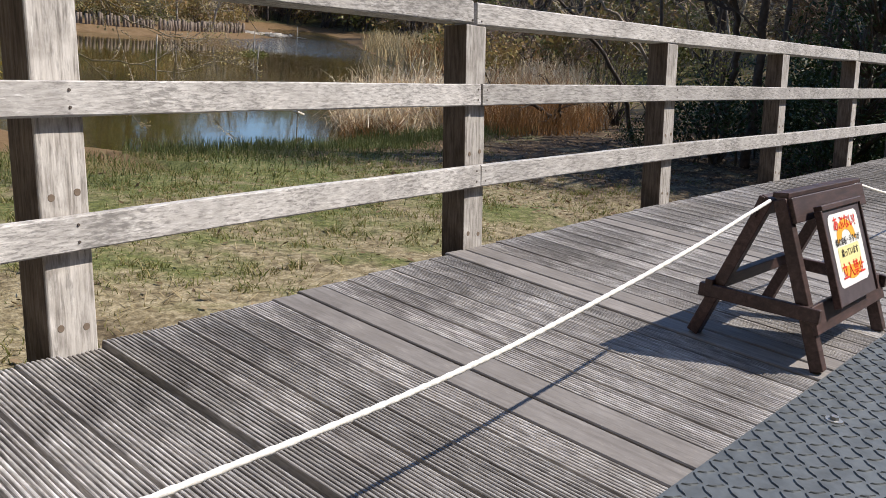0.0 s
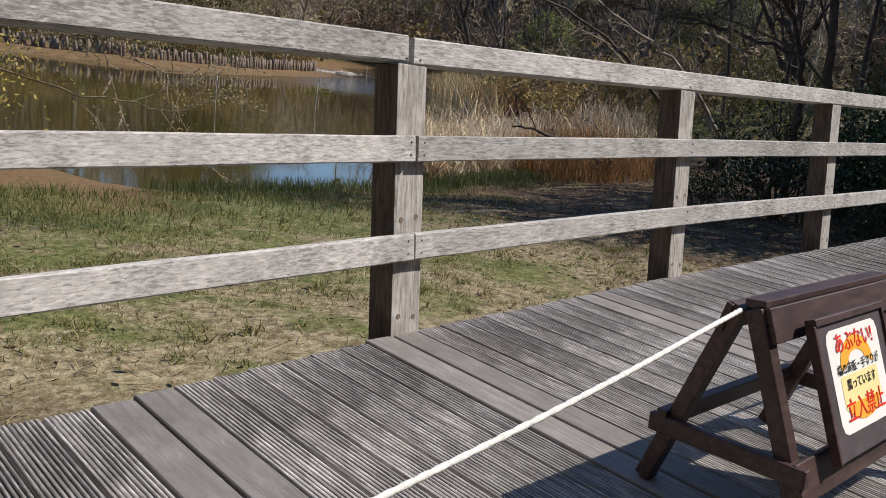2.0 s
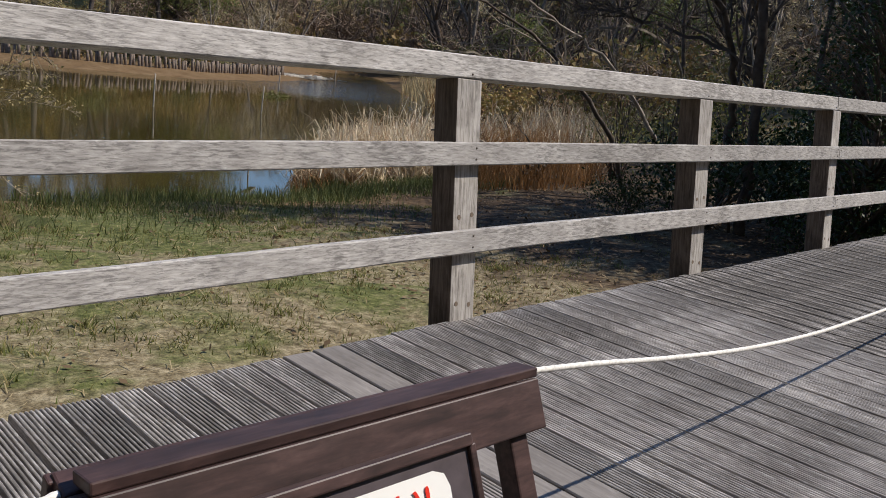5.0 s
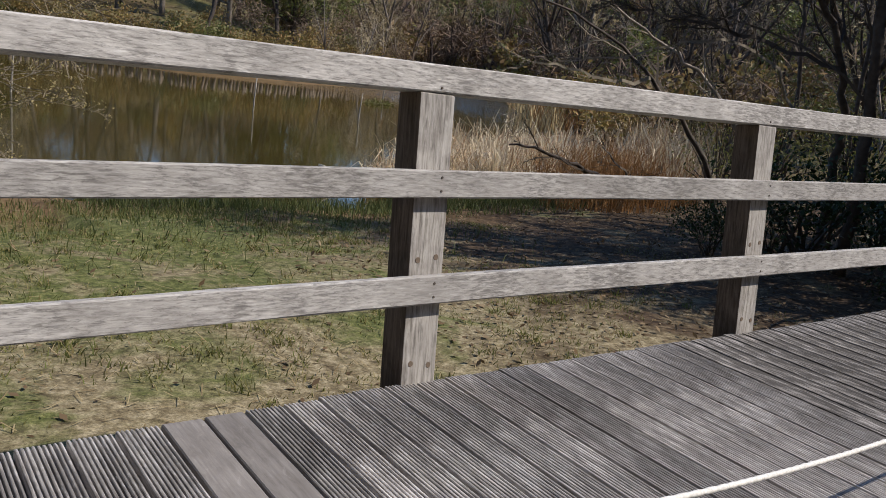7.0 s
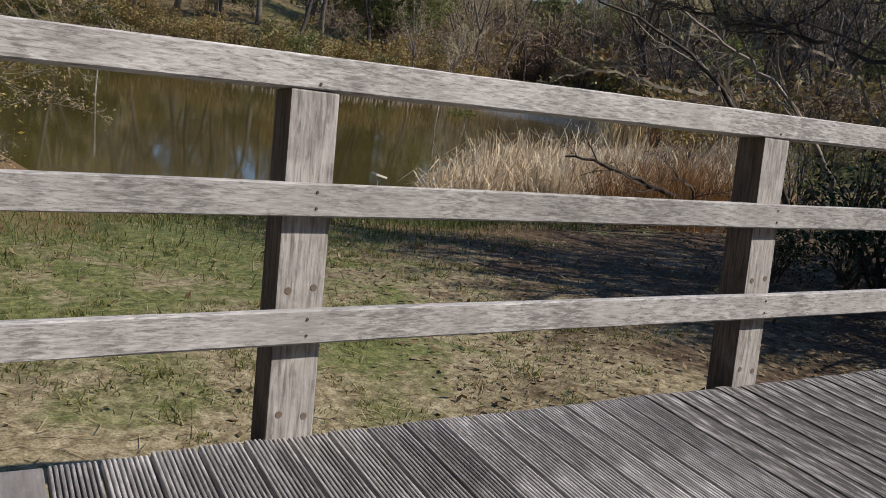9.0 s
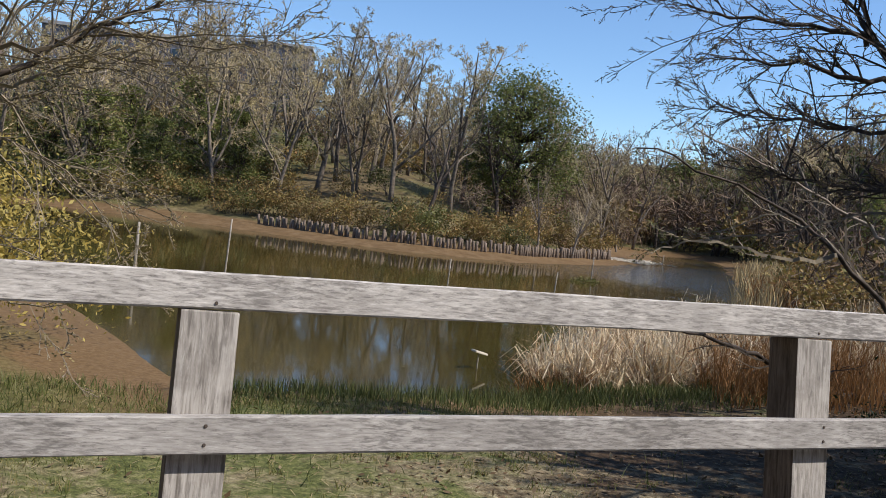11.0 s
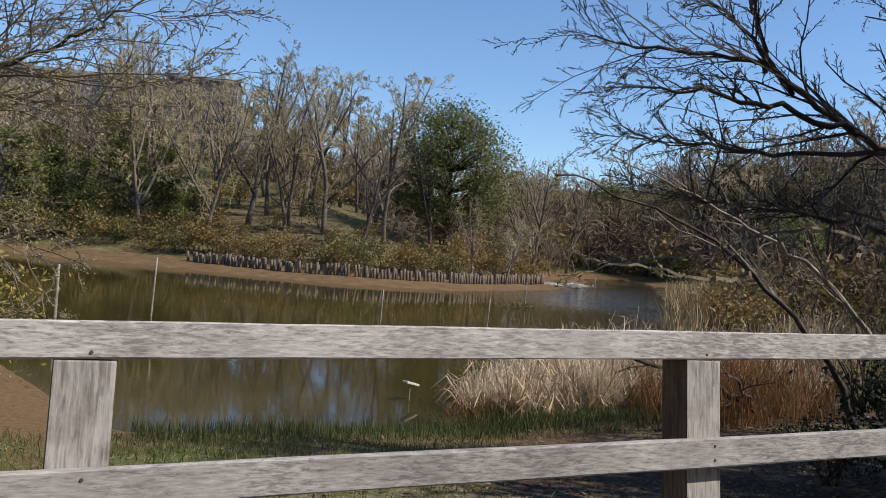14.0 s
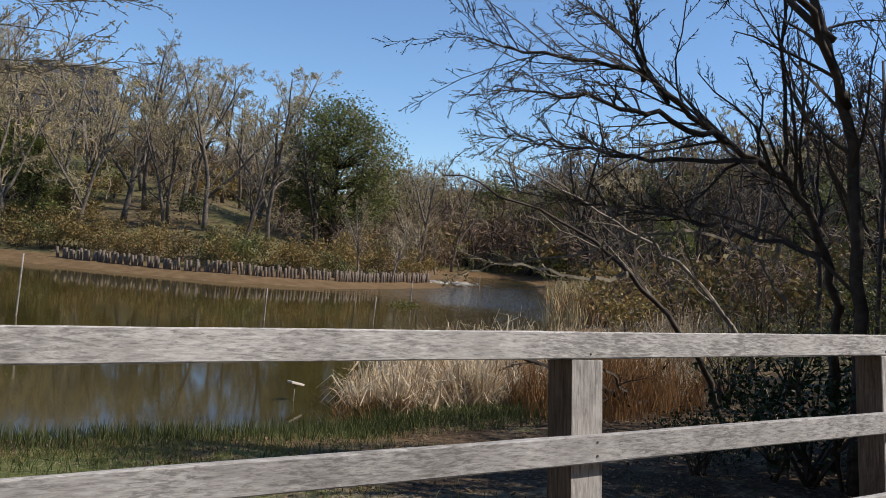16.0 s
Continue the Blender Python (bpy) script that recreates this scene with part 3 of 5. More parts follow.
def rail_mesh(name, span, z0, h, y0, y1, seed):
    """A rail through the posts of a span, in the frame of its first post."""
    rng = random.Random(seed)
    first = fence_frame(span[0]).inverted()
    pts = []
    for i in range(span[0], span[1] + 1):
        f = fence_frame(i)
        x = -POST_W / 2
        pts.append(first @ f @ Vector((x, 0, 0)))
    pts[0].x += 0.003
    pts[-1].x -= 0.003
    line = smooth_line(pts, 8)
    V, F = [], []
    c = 0.005
    prof = [(y0 + c, z0), (y1 - c, z0), (y1, z0 + c), (y1, z0 + h - c), (y1 - c, z0 + h), (y0 + c, z0 + h), (y0, z0 + h - c), (y0, z0 + c)]
    n = len(prof)
    for i, p in enumerate(line):
        for y, z in prof:
            V.append((p.x, p.y + y + rng.uniform(-1, 1) * 0.0008, p.z + z + rng.uniform(-1, 1) * 0.0014))
        if i:
            for k in range(n):
                F.append(((i - 1) * n + k, (i - 1) * n + (k + 1) % n, i * n + (k + 1) % n, i * n + k))
    F.append(tuple(range(n - 1, -1, -1)))
    F.append(tuple((len(line) - 1) * n + k for k in range(n)))
    me = mesh_of(name, V, F, M_RAIL)
    bm = bmesh.new()
    bm.from_mesh(me)
    bmesh.ops.recalc_face_normals(bm, faces=bm.faces)
    bm.to_mesh(me)
    bm.free()
    return me


nail_bm = bmesh.new()
bmesh.ops.create_cone(nail_bm, cap_ends=True, segments=10, radius1=0.005, radius2=0.004, depth=0.003, matrix=pose(0, 0, 0, 90))
NAIL = mesh_from_bm("nail", nail_bm, M_NAIL)
for s, span in enumerate(SPANS):
    for r, (nm, z0, h, y0, y1) in enumerate(RAILS):
        sag = 0.006 if s == 0 and nm == "top_rail" else 0.0
        rail = part(nm, rail_mesh(nm, span, z0 + sag, h, y0, y1, 10 * s + r), None, fence, m=fence_frame(span[0]))
        inv = fence_frame(span[0]).inverted()
        for i in range(span[0], span[1] + 1):
            if i < 2 or i > 7:
                continue
            dx = -POST_W / 2 + (0.035 if i == span[0] else -0.035 if i == span[1] else 0.012)
            for dz in ((0.26, 0.74) if nm != "top_rail" else (0.18,)):
                part("nail", NAIL, None, rail, m=inv @ fence_frame(i) @ Matrix.Translation((dx, y0 - 0.001, z0 + h * dz)))

# ---- boardwalk deck ----
deck = tagged(new("boardwalk"), "weathered grey grooved plank boardwalk with dark seams", "boardwalk", kind="structure")
PLANK_T, SEAM = 0.036, 0.0042


def edge_y(x):
    """The deck's pond-side edge."""
    for (ax, ay), (bx, by) in zip(POSTS, POSTS[1:]):
        if x <= bx:
            return ay + (by - ay) * (x - ax) / (bx - ax) + 0.012
    return POSTS[-1][1]


def plank_mesh(kind, w, length, seed, depth):
    """A plank along y, its end on the pond side at y = 0; kind grooved or plain."""
    rng = random.Random(seed)
    prof = [(SEAM, -PLANK_T)]
    if kind == "grooved":
        n = 9
        pitch = (w - 2 * SEAM) / n
        for k in range(n):
            x = SEAM + k * pitch
            prof += [(x + pitch * 0.06, -depth), (x + pitch * 0.2, -depth * 0.1), (x + pitch * 0.36, 0), (x + pitch * 0.62, 0), (x + pitch * 0.78, -depth * 0.1), (x + pitch * 0.94, -depth)]
    else:
        prof += [(SEAM, -0.004), (SEAM + 0.004, 0), (w - SEAM - 0.004, 0), (w - SEAM, -0.004)]
    prof.append((w - SEAM, -PLANK_T))
    V, F = [], []
    cuts = [0.0, -0.02, -length * 0.5, -length]
    for j, y in enumerate(cuts):
        for x, z in prof:
            V.append((x, y, z - (0.003 if j == 0 and z > -0.03 else 0) + rng.uniform(-1, 1) * 0.0004))
    n = len(prof)
    for j in range(len(cuts) - 1):
        for k in range(n - 1):
            F.append((j * n + k, (j + 1) * n + k, (j + 1) * n + k + 1, j * n + k + 1))
    F.append(tuple(range(n)))
    return mesh_of("plank", V, F, M_DECK if kind == "grooved" else M_SOLID)


W = 0.1335
PLANKS = {("grooved", s): plank_mesh("grooved", W, 3.9, s, 0.016) for s in range(4)}
PLANKS |= {("worn", s): plank_mesh("grooved", W, 3.9, 10 + s, 0.0006) for s in range(3)}
PLANKS |= {("plain", s): plank_mesh("plain", W, 3.9, 20 + s, 0) for s in range(2)}
for (kind, s), me in PLANKS.items():
    if kind == "worn":
        me.materials[0] = M_WORN
plank_rng = random.Random(11)
x = -1.022 - W * 48
index = -48
PLAIN = {0, 1, -10, -9, -18, -17}
while x < 12.0:
    kind = "plain" if index in PLAIN else "grooved"
    if x > 1.0 and kind == "grooved":
        kind = "worn" if plank_rng.random() < (0.45 if x < 1.4 else 0.93) else "grooved"
    if kind == "worn" and plank_rng.random() < 0.08:
        kind = "plain"
    count = {"grooved": 4, "worn": 3, "plain": 2}[kind]
    me = PLANKS[(kind, plank_rng.randrange(count))]
    jog = plank_rng.uniform(-0.008, 0.008)
    drop = -0.012 if index == -24 else plank_rng.uniform(-0.0015, 0.0015)
    part("plank", me, None, deck, m=pose(x + plank_rng.uniform(-0.001, 0.001), edge_y(x + W / 2) + jog, deck_z(x) + drop, 0, 0, plank_rng.uniform(-0.15, 0.15)))
    x += W + (0.004 if index == -24 else 0)
    index += 1
for y in (-0.35, -1.9, -3.5):
    part("joist", box_bm(20.0, 0.12, 0.2, 0.005, (2, y, -0.175)), M_SIGNWOOD, deck)

# ---- steel plate on the deck ----
plate = tagged(new("steel_plate"), "dark grey checkered steel plate bolted on the boardwalk", "metal plate")
plate.location = (0, 0, deck_z(-2.4) + 0.0045)
part("sheet", box_bm(7.6, 1.3, 0.006, 0.001, (-3.9, -2.44, 0)), M_STEEL, plate)
V, F = [], []
step = 0.046
for j in range(18):
    for i in range(120):
        cx, cy = -5.6 + i * step, -1.815 - j * step
        a = radians(45 if (i + j) % 2 else -45) + radians(8)
        u, w = Vector((math.cos(a), math.sin(a), 0)), Vector((-math.sin(a), math.cos(a), 0))
        c = Vector((cx, cy, 0.003))
        b = len(V)
        up = Vector((0, 0, 0.0042))
        V += [c - u * 0.026, c + w * 0.0075, c + u * 0.026, c - w * 0.0075, c - u * 0.02 + up, c + w * 0.004 + up, c + u * 0.02 + up, c - w * 0.004 + up]
        F += [(b + 4, b + 7, b + 6, b + 5)] + [(b + k, b + 4 + k, b + 4 + (k + 1) % 4, b + (k + 1) % 4) for k in range(4)]
treads = part("treads", mesh_of("treads", V, F, M_STEEL), None, plate, "raised diagonal treads")
tagged(treads, kind="stuff")
for bx, by in ((-2.67, -1.93), (-1.85, -1.9), (-3.6, -1.98), (-0.75, -1.92)):
    bm = bmesh.new()
    bmesh.ops.create_cone(bm, cap_ends=True, segments=16, radius1=0.028, radius2=0.026, depth=0.004, matrix=pose(0, 0, 0.005))
    bmesh.ops.create_cone(bm, cap_ends=True, segments=6, radius1=0.014, radius2=0.012, depth=0.012, matrix=pose(0, 0, 0.011))
    part("bolt", bm, M_BOLT, plate, "shiny bolt head with washer", pose(bx, by, 0))

# ---- warning sign ----
SIGN_Z = deck_z(-1.9)
sign = tagged(new("warning_sign"), "dark brown wooden trestle sign with white warning notice", "sign")
sign.matrix_basis = pose(-1.93, -1.5, SIGN_Z)


def beam(a, b, wide, thick, bevel=0.004):
    """A batten from a to b; wide lies across x or z, thick across the rest."""
    a, b = Vector(a), Vector(b)
    d = b - a
    return box_bm(wide, thick, d.length, bevel, (a + b) / 2, turn=d.to_track_quat("Z", "Y").to_matrix().to_4x4())


for sx in (-0.365, 0.365):
    part("front_leg", beam((sx, -0.015, 0.56), (sx, -0.26, 0.003), 0.045, 0.045), M_SIGNWOOD, sign)
    part("rear_leg", beam((sx, 0.025, 0.56), (sx, 0.205, 0.003), 0.045, 0.045), M_SIGNWOOD, sign)
    part("side_brace", beam((sx * 1.085, -0.235, 0.2), (sx * 1.085, 0.2, 0.18), 0.026, 0.05), M_SIGNWOOD, sign)
part("cap_board", box_bm(0.81, 0.056, 0.018, 0.003, (0.032, -0.012, 0.574), turn=pose(0, 0, 0, -8)), M_SIGNWOOD, sign)
TILT = Matrix.Rotation(-math.atan(0.245 / 0.557), 4, "X")
part("front_board", box_bm(0.8, 0.02, 0.09, 0.003, (0.026, -0.06, 0.528), turn=TILT), M_SIGNWOOD, sign)
part("lower_board", box_bm(0.8, 0.02, 0.1, 0.003, (0, -0.214, 0.178), turn=TILT), M_SIGNWOOD, sign)
part("rear_board", box_bm(0.79, 0.02, 0.08, 0.003, (0, 0.052, 0.522), turn=Matrix.Rotation(math.atan(0.13 / 0.557), 4, "X")), M_SIGNWOOD, sign)
part("rear_rail", box_bm(0.82, 0.03, 0.05, 0.003, (0, 0.165, 0.2)), M_SIGNWOOD, sign)
# the notice leans against the front legs: x across, z up the board, front face towards -y
panel_m = pose(-0.03, -0.1435, 0.384) @ TILT @ Matrix.Translation((0, -0.022, 0))
panel = part("panel", box_bm(0.445, 0.016, 0.35, 0.003, (0, 0, -0.03)), M_PANEL, sign, "dark scuffed backing panel", panel_m)
part("panel_edge", box_bm(0.445, 0.03, 0.02, 0.003, (0, -0.004, 0.152)), M_SIGNWOOD, panel)
for ex in (-0.223, 0.223):
    part("panel_edge", box_bm(0.014, 0.026, 0.35, 0.003, (ex, -0.003, -0.03)), M_SIGNWOOD, panel)


def flat_bm(pts, y):
    bm = bmesh.new()
    top = [bm.verts.new((px, y, pz)) for px, pz in pts]
    face = bm.faces.new(top)
    made = bmesh.ops.extrude_face_region(bm, geom=[face])["geom"]
    bmesh.ops.translate(bm, vec=(0, 0.0006, 0), verts=[v for v in made if isinstance(v, bmesh.types.BMVert)])
    return bm


def rounded(w, h, r, cx=0, cz=0, n=5):
    out = []
    for qx, qz, a0 in ((1, 1, 0), (-1, 1, 90), (-1, -1, 180), (1, -1, 270)):
        for k in range(n):
            a = radians(a0 + 90 * k / (n - 1))
            out.append((cx + qx * (w / 2 - r) + r * math.cos(a), cz + qz * (h / 2 - r) + r * math.sin(a)))
    return out


paper = part("notice", flat_bm(rounded(0.335, 0.268, 0.03, 0, -0.012, 3), -0.0092), M_PAPER, panel, "white laminated warning notice")
arc = [(0.105 * math.cos(radians(a)) - 0.005, 0.02 + 0.075 * math.sin(radians(a))) for a in range(-8, 189, 14)] + [(0.052 * math.cos(radians(a)) - 0.005, 0.03 + 0.026 * math.sin(radians(a))) for a in range(180, -1, -18)]
part("orange_arc", flat_bm(arc, -0.0105), M_ORANGE, panel)
part("yellow_block", flat_bm(rounded(0.24, 0.088, 0.01, -0.005, -0.045), -0.0101), M_YELLOW, panel)
arc = [(0.105 * math.cos(radians(a)) - 0.005, -0.075 + 0.05 * math.sin(radians(a))) for a in range(180, 361, 12)]
part("orange_base", flat_bm(arc, -0.0105), M_ORANGE, panel)


def lettering(text, size, cx, cz, mat, bold=0.0, stretch=1.0, lift=0.0):
    cu = bpy.data.curves.new("lettering", "FONT")
    cu.body, cu.size, cu.align_x, cu.align_y, cu.offset, cu.extrude = text, size, "CENTER", "CENTER", bold, 0.0003
    tmp = new("lettering_source", cu)
    bpy.context.view_layer.update()
    me = bpy.data.meshes.new_from_object(tmp.evaluated_get(bpy.context.evaluated_depsgraph_get()))
    bpy.data.objects.remove(tmp)
    me.materials.clear()
    me.materials.append(mat)
    part("lettering", me, None, panel, m=pose(cx, -0.0115 - lift, cz, 90) @ Matrix.Diagonal((stretch, 1, 1, 1)))


lettering("あぶない!", 0.058, 0.0, 0.081, M_RED, 0.0005, 1.02)
lettering("橋の床板・手すりが", 0.0305, 0.0, 0.015, M_BLACK, 0.0002, 1.0)
lettering("腐っています", 0.032, 0.0, -0.028, M_BLACK, 0.0002, 1.0)
lettering("立入禁止", 0.062, 0.0, -0.094, M_RED, 0.0006, 1.02)

# ---- rope ----


def rope_mesh(pts, r=0.0065):
    line = smooth_line(pts, 14)
    V, F = [], []
    fine = []
    for a, b in zip(line, line[1:]):
        k = max(2, int((b - a).length / 0.012))
        fine += [a.lerp(b, i / k) for i in range(k)]
    fine.append(line[-1])
    tube(V, F, fine, [r * (1.0 + 0.14 * math.sin(i * 2.1)) for i in range(len(fine))], 7)
    return mesh_of("rope", V, F, M_ROPE, smooth=True)


rope = new("rope", rope_mesh([(-2.318, -1.485, SIGN_Z + 0.55), (-2.55, -1.505, 0.508), (-2.9, -1.515, 0.455), (-3.36, -1.53, 0.4), (-3.9, -1.53, 0.333), (-4.45, -1.53, 0.303), (-5.2, -1.54, 0.31), (-6.6, -1.56, 0.42)]))
tagged(rope, "white braided rope stretched along the boardwalk", "rope", group="barrier ropes")
rope = new("rope", rope_mesh([(-1.53, -1.49, SIGN_Z + 0.562), (-1.24, -1.48, 0.508), (-0.89, -1.46, 0.455), (-0.43, -1.43, 0.393), (0.08, -1.39, 0.34), (0.6, -1.355, 0.308), (1.6, -1.3, 0.28), (3.0, -1.22, 0.27), (5.0, -1.08, 0.33), (7.5, -0.9, 0.48)]))
tagged(rope, "white braided rope sagging over the boardwalk", "rope", group="barrier ropes")

# ---- near trees behind the fence ----


def az(x, y):
    return Vector((x, y, gz(x, y)))


def near_tree(name, seed, limbs, kids, leaf, leaf_size, label, wood_mat, twig_mat, leaf_mat, spread=0.7, ratio=0.3, lift=0.05, tip=0.008):
    """A tree from its main limbs: (points, radius at the foot, radius at the tip, share of side branches)."""
    g = Grower(seed, leaf, leaf_size)
    g.tip, g.cap = tip, (0.024, 0.011)
    foot = Vector(limbs[0][0][0])
    for pts, r0, r1, share in limbs:
        line = [p - foot for p in smooth_line(pts, 6)]
        rng = g.rng
        for p in line[1:]:
            p += Vector((rng.gauss(0, 0.025), rng.gauss(0, 0.025), rng.gauss(0, 0.025)))
        g.put(line, r0, r1)
        k = (max(1, int(kids[0] * share)), *kids[1:])
        g.sprout(line, r0, r1, 0, k, spread, ratio, lift, 0.3)
    return plant(name, g, label, "tree", wood_mat, twig_mat, leaf_mat, Matrix.Translation(foot))


b1 = az(7.98, 2.65)
near_tree("tree", 21, [
    ([(b1.x, b1.y, b1.z - 0.1), (7.93, 2.72, 0.8), (7.8, 2.9, 2.8), (7.55, 3.26, 4.4), (7.2, 3.6, 8.0)], 0.085, 0.035, 0.8),
    ([(7.75, 2.95, 3.2), (6.8, 2.9, 4.1), (6.1, 3.05, 4.5), (5.5, 3.3, 4.75)], 0.045, 0.01, 0.8),
    ([(7.65, 3.1, 3.9), (7.2, 4.2, 5.0), (6.4, 5.2, 5.6)], 0.045, 0.01, 0.8),
    ([(7.5, 3.3, 5), (8.3, 2.4, 6.2), (9.2, 1.6, 7.0)], 0.045, 0.01, 0.7),
], (21, 9, 7), 0.7, 0.026, "tall bare tree with a straight dark trunk and fine twigs", M_BARK_DARK, M_TWIG_DARK, M_BUD, 0.75, 0.24, 0.05, 0.006)
b2 = az(8.9, 3.5)
near_tree("tree", 22, [
    ([(b2.x, b2.y, b2.z - 0.1), (8.6, 3.4, 0.6), (8.3, 3.35, 1.58), (7.78, 3.63, 2.46), (6.99, 4.12, 3.0), (6.08, 4.48, 3.53), (5.15, 4.93, 3.57), (4.6, 5.1, 3.62)], 0.07, 0.006, 1.6),
    ([(7.78, 3.63, 2.46), (7.85, 3.8, 3.7), (7.75, 3.95, 5.8), (7.6, 4.1, 7.2)], 0.03, 0.01, 0.7),
    ([(6.3, 4.4, 3.4), (6.25, 4.6, 4.1), (6.4, 4.8, 4.9)], 0.03, 0.008, 0.7),
    ([(7.2, 4.0, 2.85), (6.1, 4.1, 3.0), (5.3, 4.35, 3.1), (4.7, 4.6, 3.05)], 0.038, 0.006, 1.0),
    ([(7.5, 3.8, 2.65), (6.4, 4.6, 2.6), (5.7, 5.1, 2.72), (5.0, 5.55, 2.7)], 0.035, 0.006, 1.0),
    ([(8.2, 3.4, 1.7), (7.1, 4.2, 1.95), (6.2, 4.85, 2.05), (5.4, 5.4, 2.15)], 0.035, 0.006, 0.9),
    ([(6.6, 4.3, 3.2), (5.8, 4.45, 3.9), (5.2, 4.75, 4.3)], 0.03, 0.006, 0.8),
], (26, 9, 7), 0.4, 0.024, "bare leaning tree spreading fine dark twigs over the water", M_BARK_DARK, M_TWIG_DARK, M_BUD, 0.6, 0.25, 0.03, 0.0048)
b3 = az(9.7, 5.7)
near_tree("tree", 23, [
    ([(b3.x, b3.y, b3.z - 0.1), (9.1, 5.75, 0.2), (8.2, 6.3, 1.3), (7.4, 7.0, 2.0), (5.8, 7.6, 2.5)], 0.055, 0.01, 1.0),
    ([(8.2, 6.3, 1.3), (7.5, 6.4, 1.2), (6.6, 6.9, 1.3), (5.9, 7.3, 1.1)], 0.035, 0.008, 0.8),
], (8, 6, 5), 1.2, 0.045, "slanting dark sapling with a few green buds", M_BARK_DARK, M_TWIG, M_LEAF_GREEN, 0.65, 0.28, 0.03)
b4 = az(10.1, 5.1)
near_tree("tree", 24, [
    ([(b4.x, b4.y, b4.z - 0.1), (9.4, 5.15, 0.3), (8.7, 5.7, 1.36), (8.0, 6.5, 2.0), (6.5, 7.3, 2.8)], 0.05, 0.01, 1.0),
    ([(9.5, 4.6, 0.9), (8.3, 4.3, 1.62), (7.05, 4.4, 1.86), (6.0, 4.6, 1.55), (5.0, 4.9, 1.35)], 0.03, 0.006, 1.0),
], (8, 6, 5), 1.0, 0.04, "slanting tree with a pale drooping limb", M_BARK_PALE, M_TWIG, M_LEAF_GREEN, 0.6, 0.27, 0.03)
b5 = az(10.6, 7.3)
near_tree("tree", 25, [
    ([(b5.x, b5.y, b5.z - 0.05), (9.6, 7.3, -0.75), (8.7, 7.2, -0.45), (7.6, 7.3, -0.1), (6.6, 7.5, 0.05)], 0.075, 0.015, 1.0),
    ([(9.3, 7.2, -0.65), (8.3, 6.6, -0.15), (7.4, 6.3, 0.2)], 0.035, 0.008, 0.7),
], (7, 5, 4), 0.6, 0.04, "low bare tree leaning out over the reeds", M_BARK_DARK, M_TWIG_DARK, M_LITTER, 0.7, 0.28, 0.05)
# dark stems in the thicket beside the boardwalk
thicket = random.Random(8)
for i, (px, py, h, r) in enumerate([(9.5, 1.9, 7, 0.06), (8.9, 1.4, 9, 0.09), (11.8, 2.4, 9, 0.09), (12.6, 3.4, 8, 0.05), (13.2, 2.0, 9, 0.1), (14.6, 4.0, 9, 0.08), (15.8, 2.6, 10, 0.12), (15.2, 6.8, 8, 0.06), (17.5, 6, 9, 0.08), (17.5, 9.5, 8, 0.07), (19, 3.5, 10, 0.12)]):
    f = az(px, py)
    dx, dy = thicket.uniform(-0.9, 0.5), thicket.uniform(-0.5, 0.7)
    near_tree("tree", 40 + i, [
        ([(f.x, f.y, f.z - 0.1), (px + dx * 0.3, py + dy * 0.3, f.z + h * 0.35), (px + dx, py + dy, f.z + h * 0.7), (px + dx * 1.5, py + dy * 1.6, f.z + h)], r, 0.02, 1.0),
    ], (9, 5, 4), 0.8, 0.05, "slender dark tree standing in the thicket", M_BARK_DARK, M_TWIG_DARK, M_LEAF_DARK if i % 3 == 0 else M_BUD, 0.8, 0.3, 0.05)
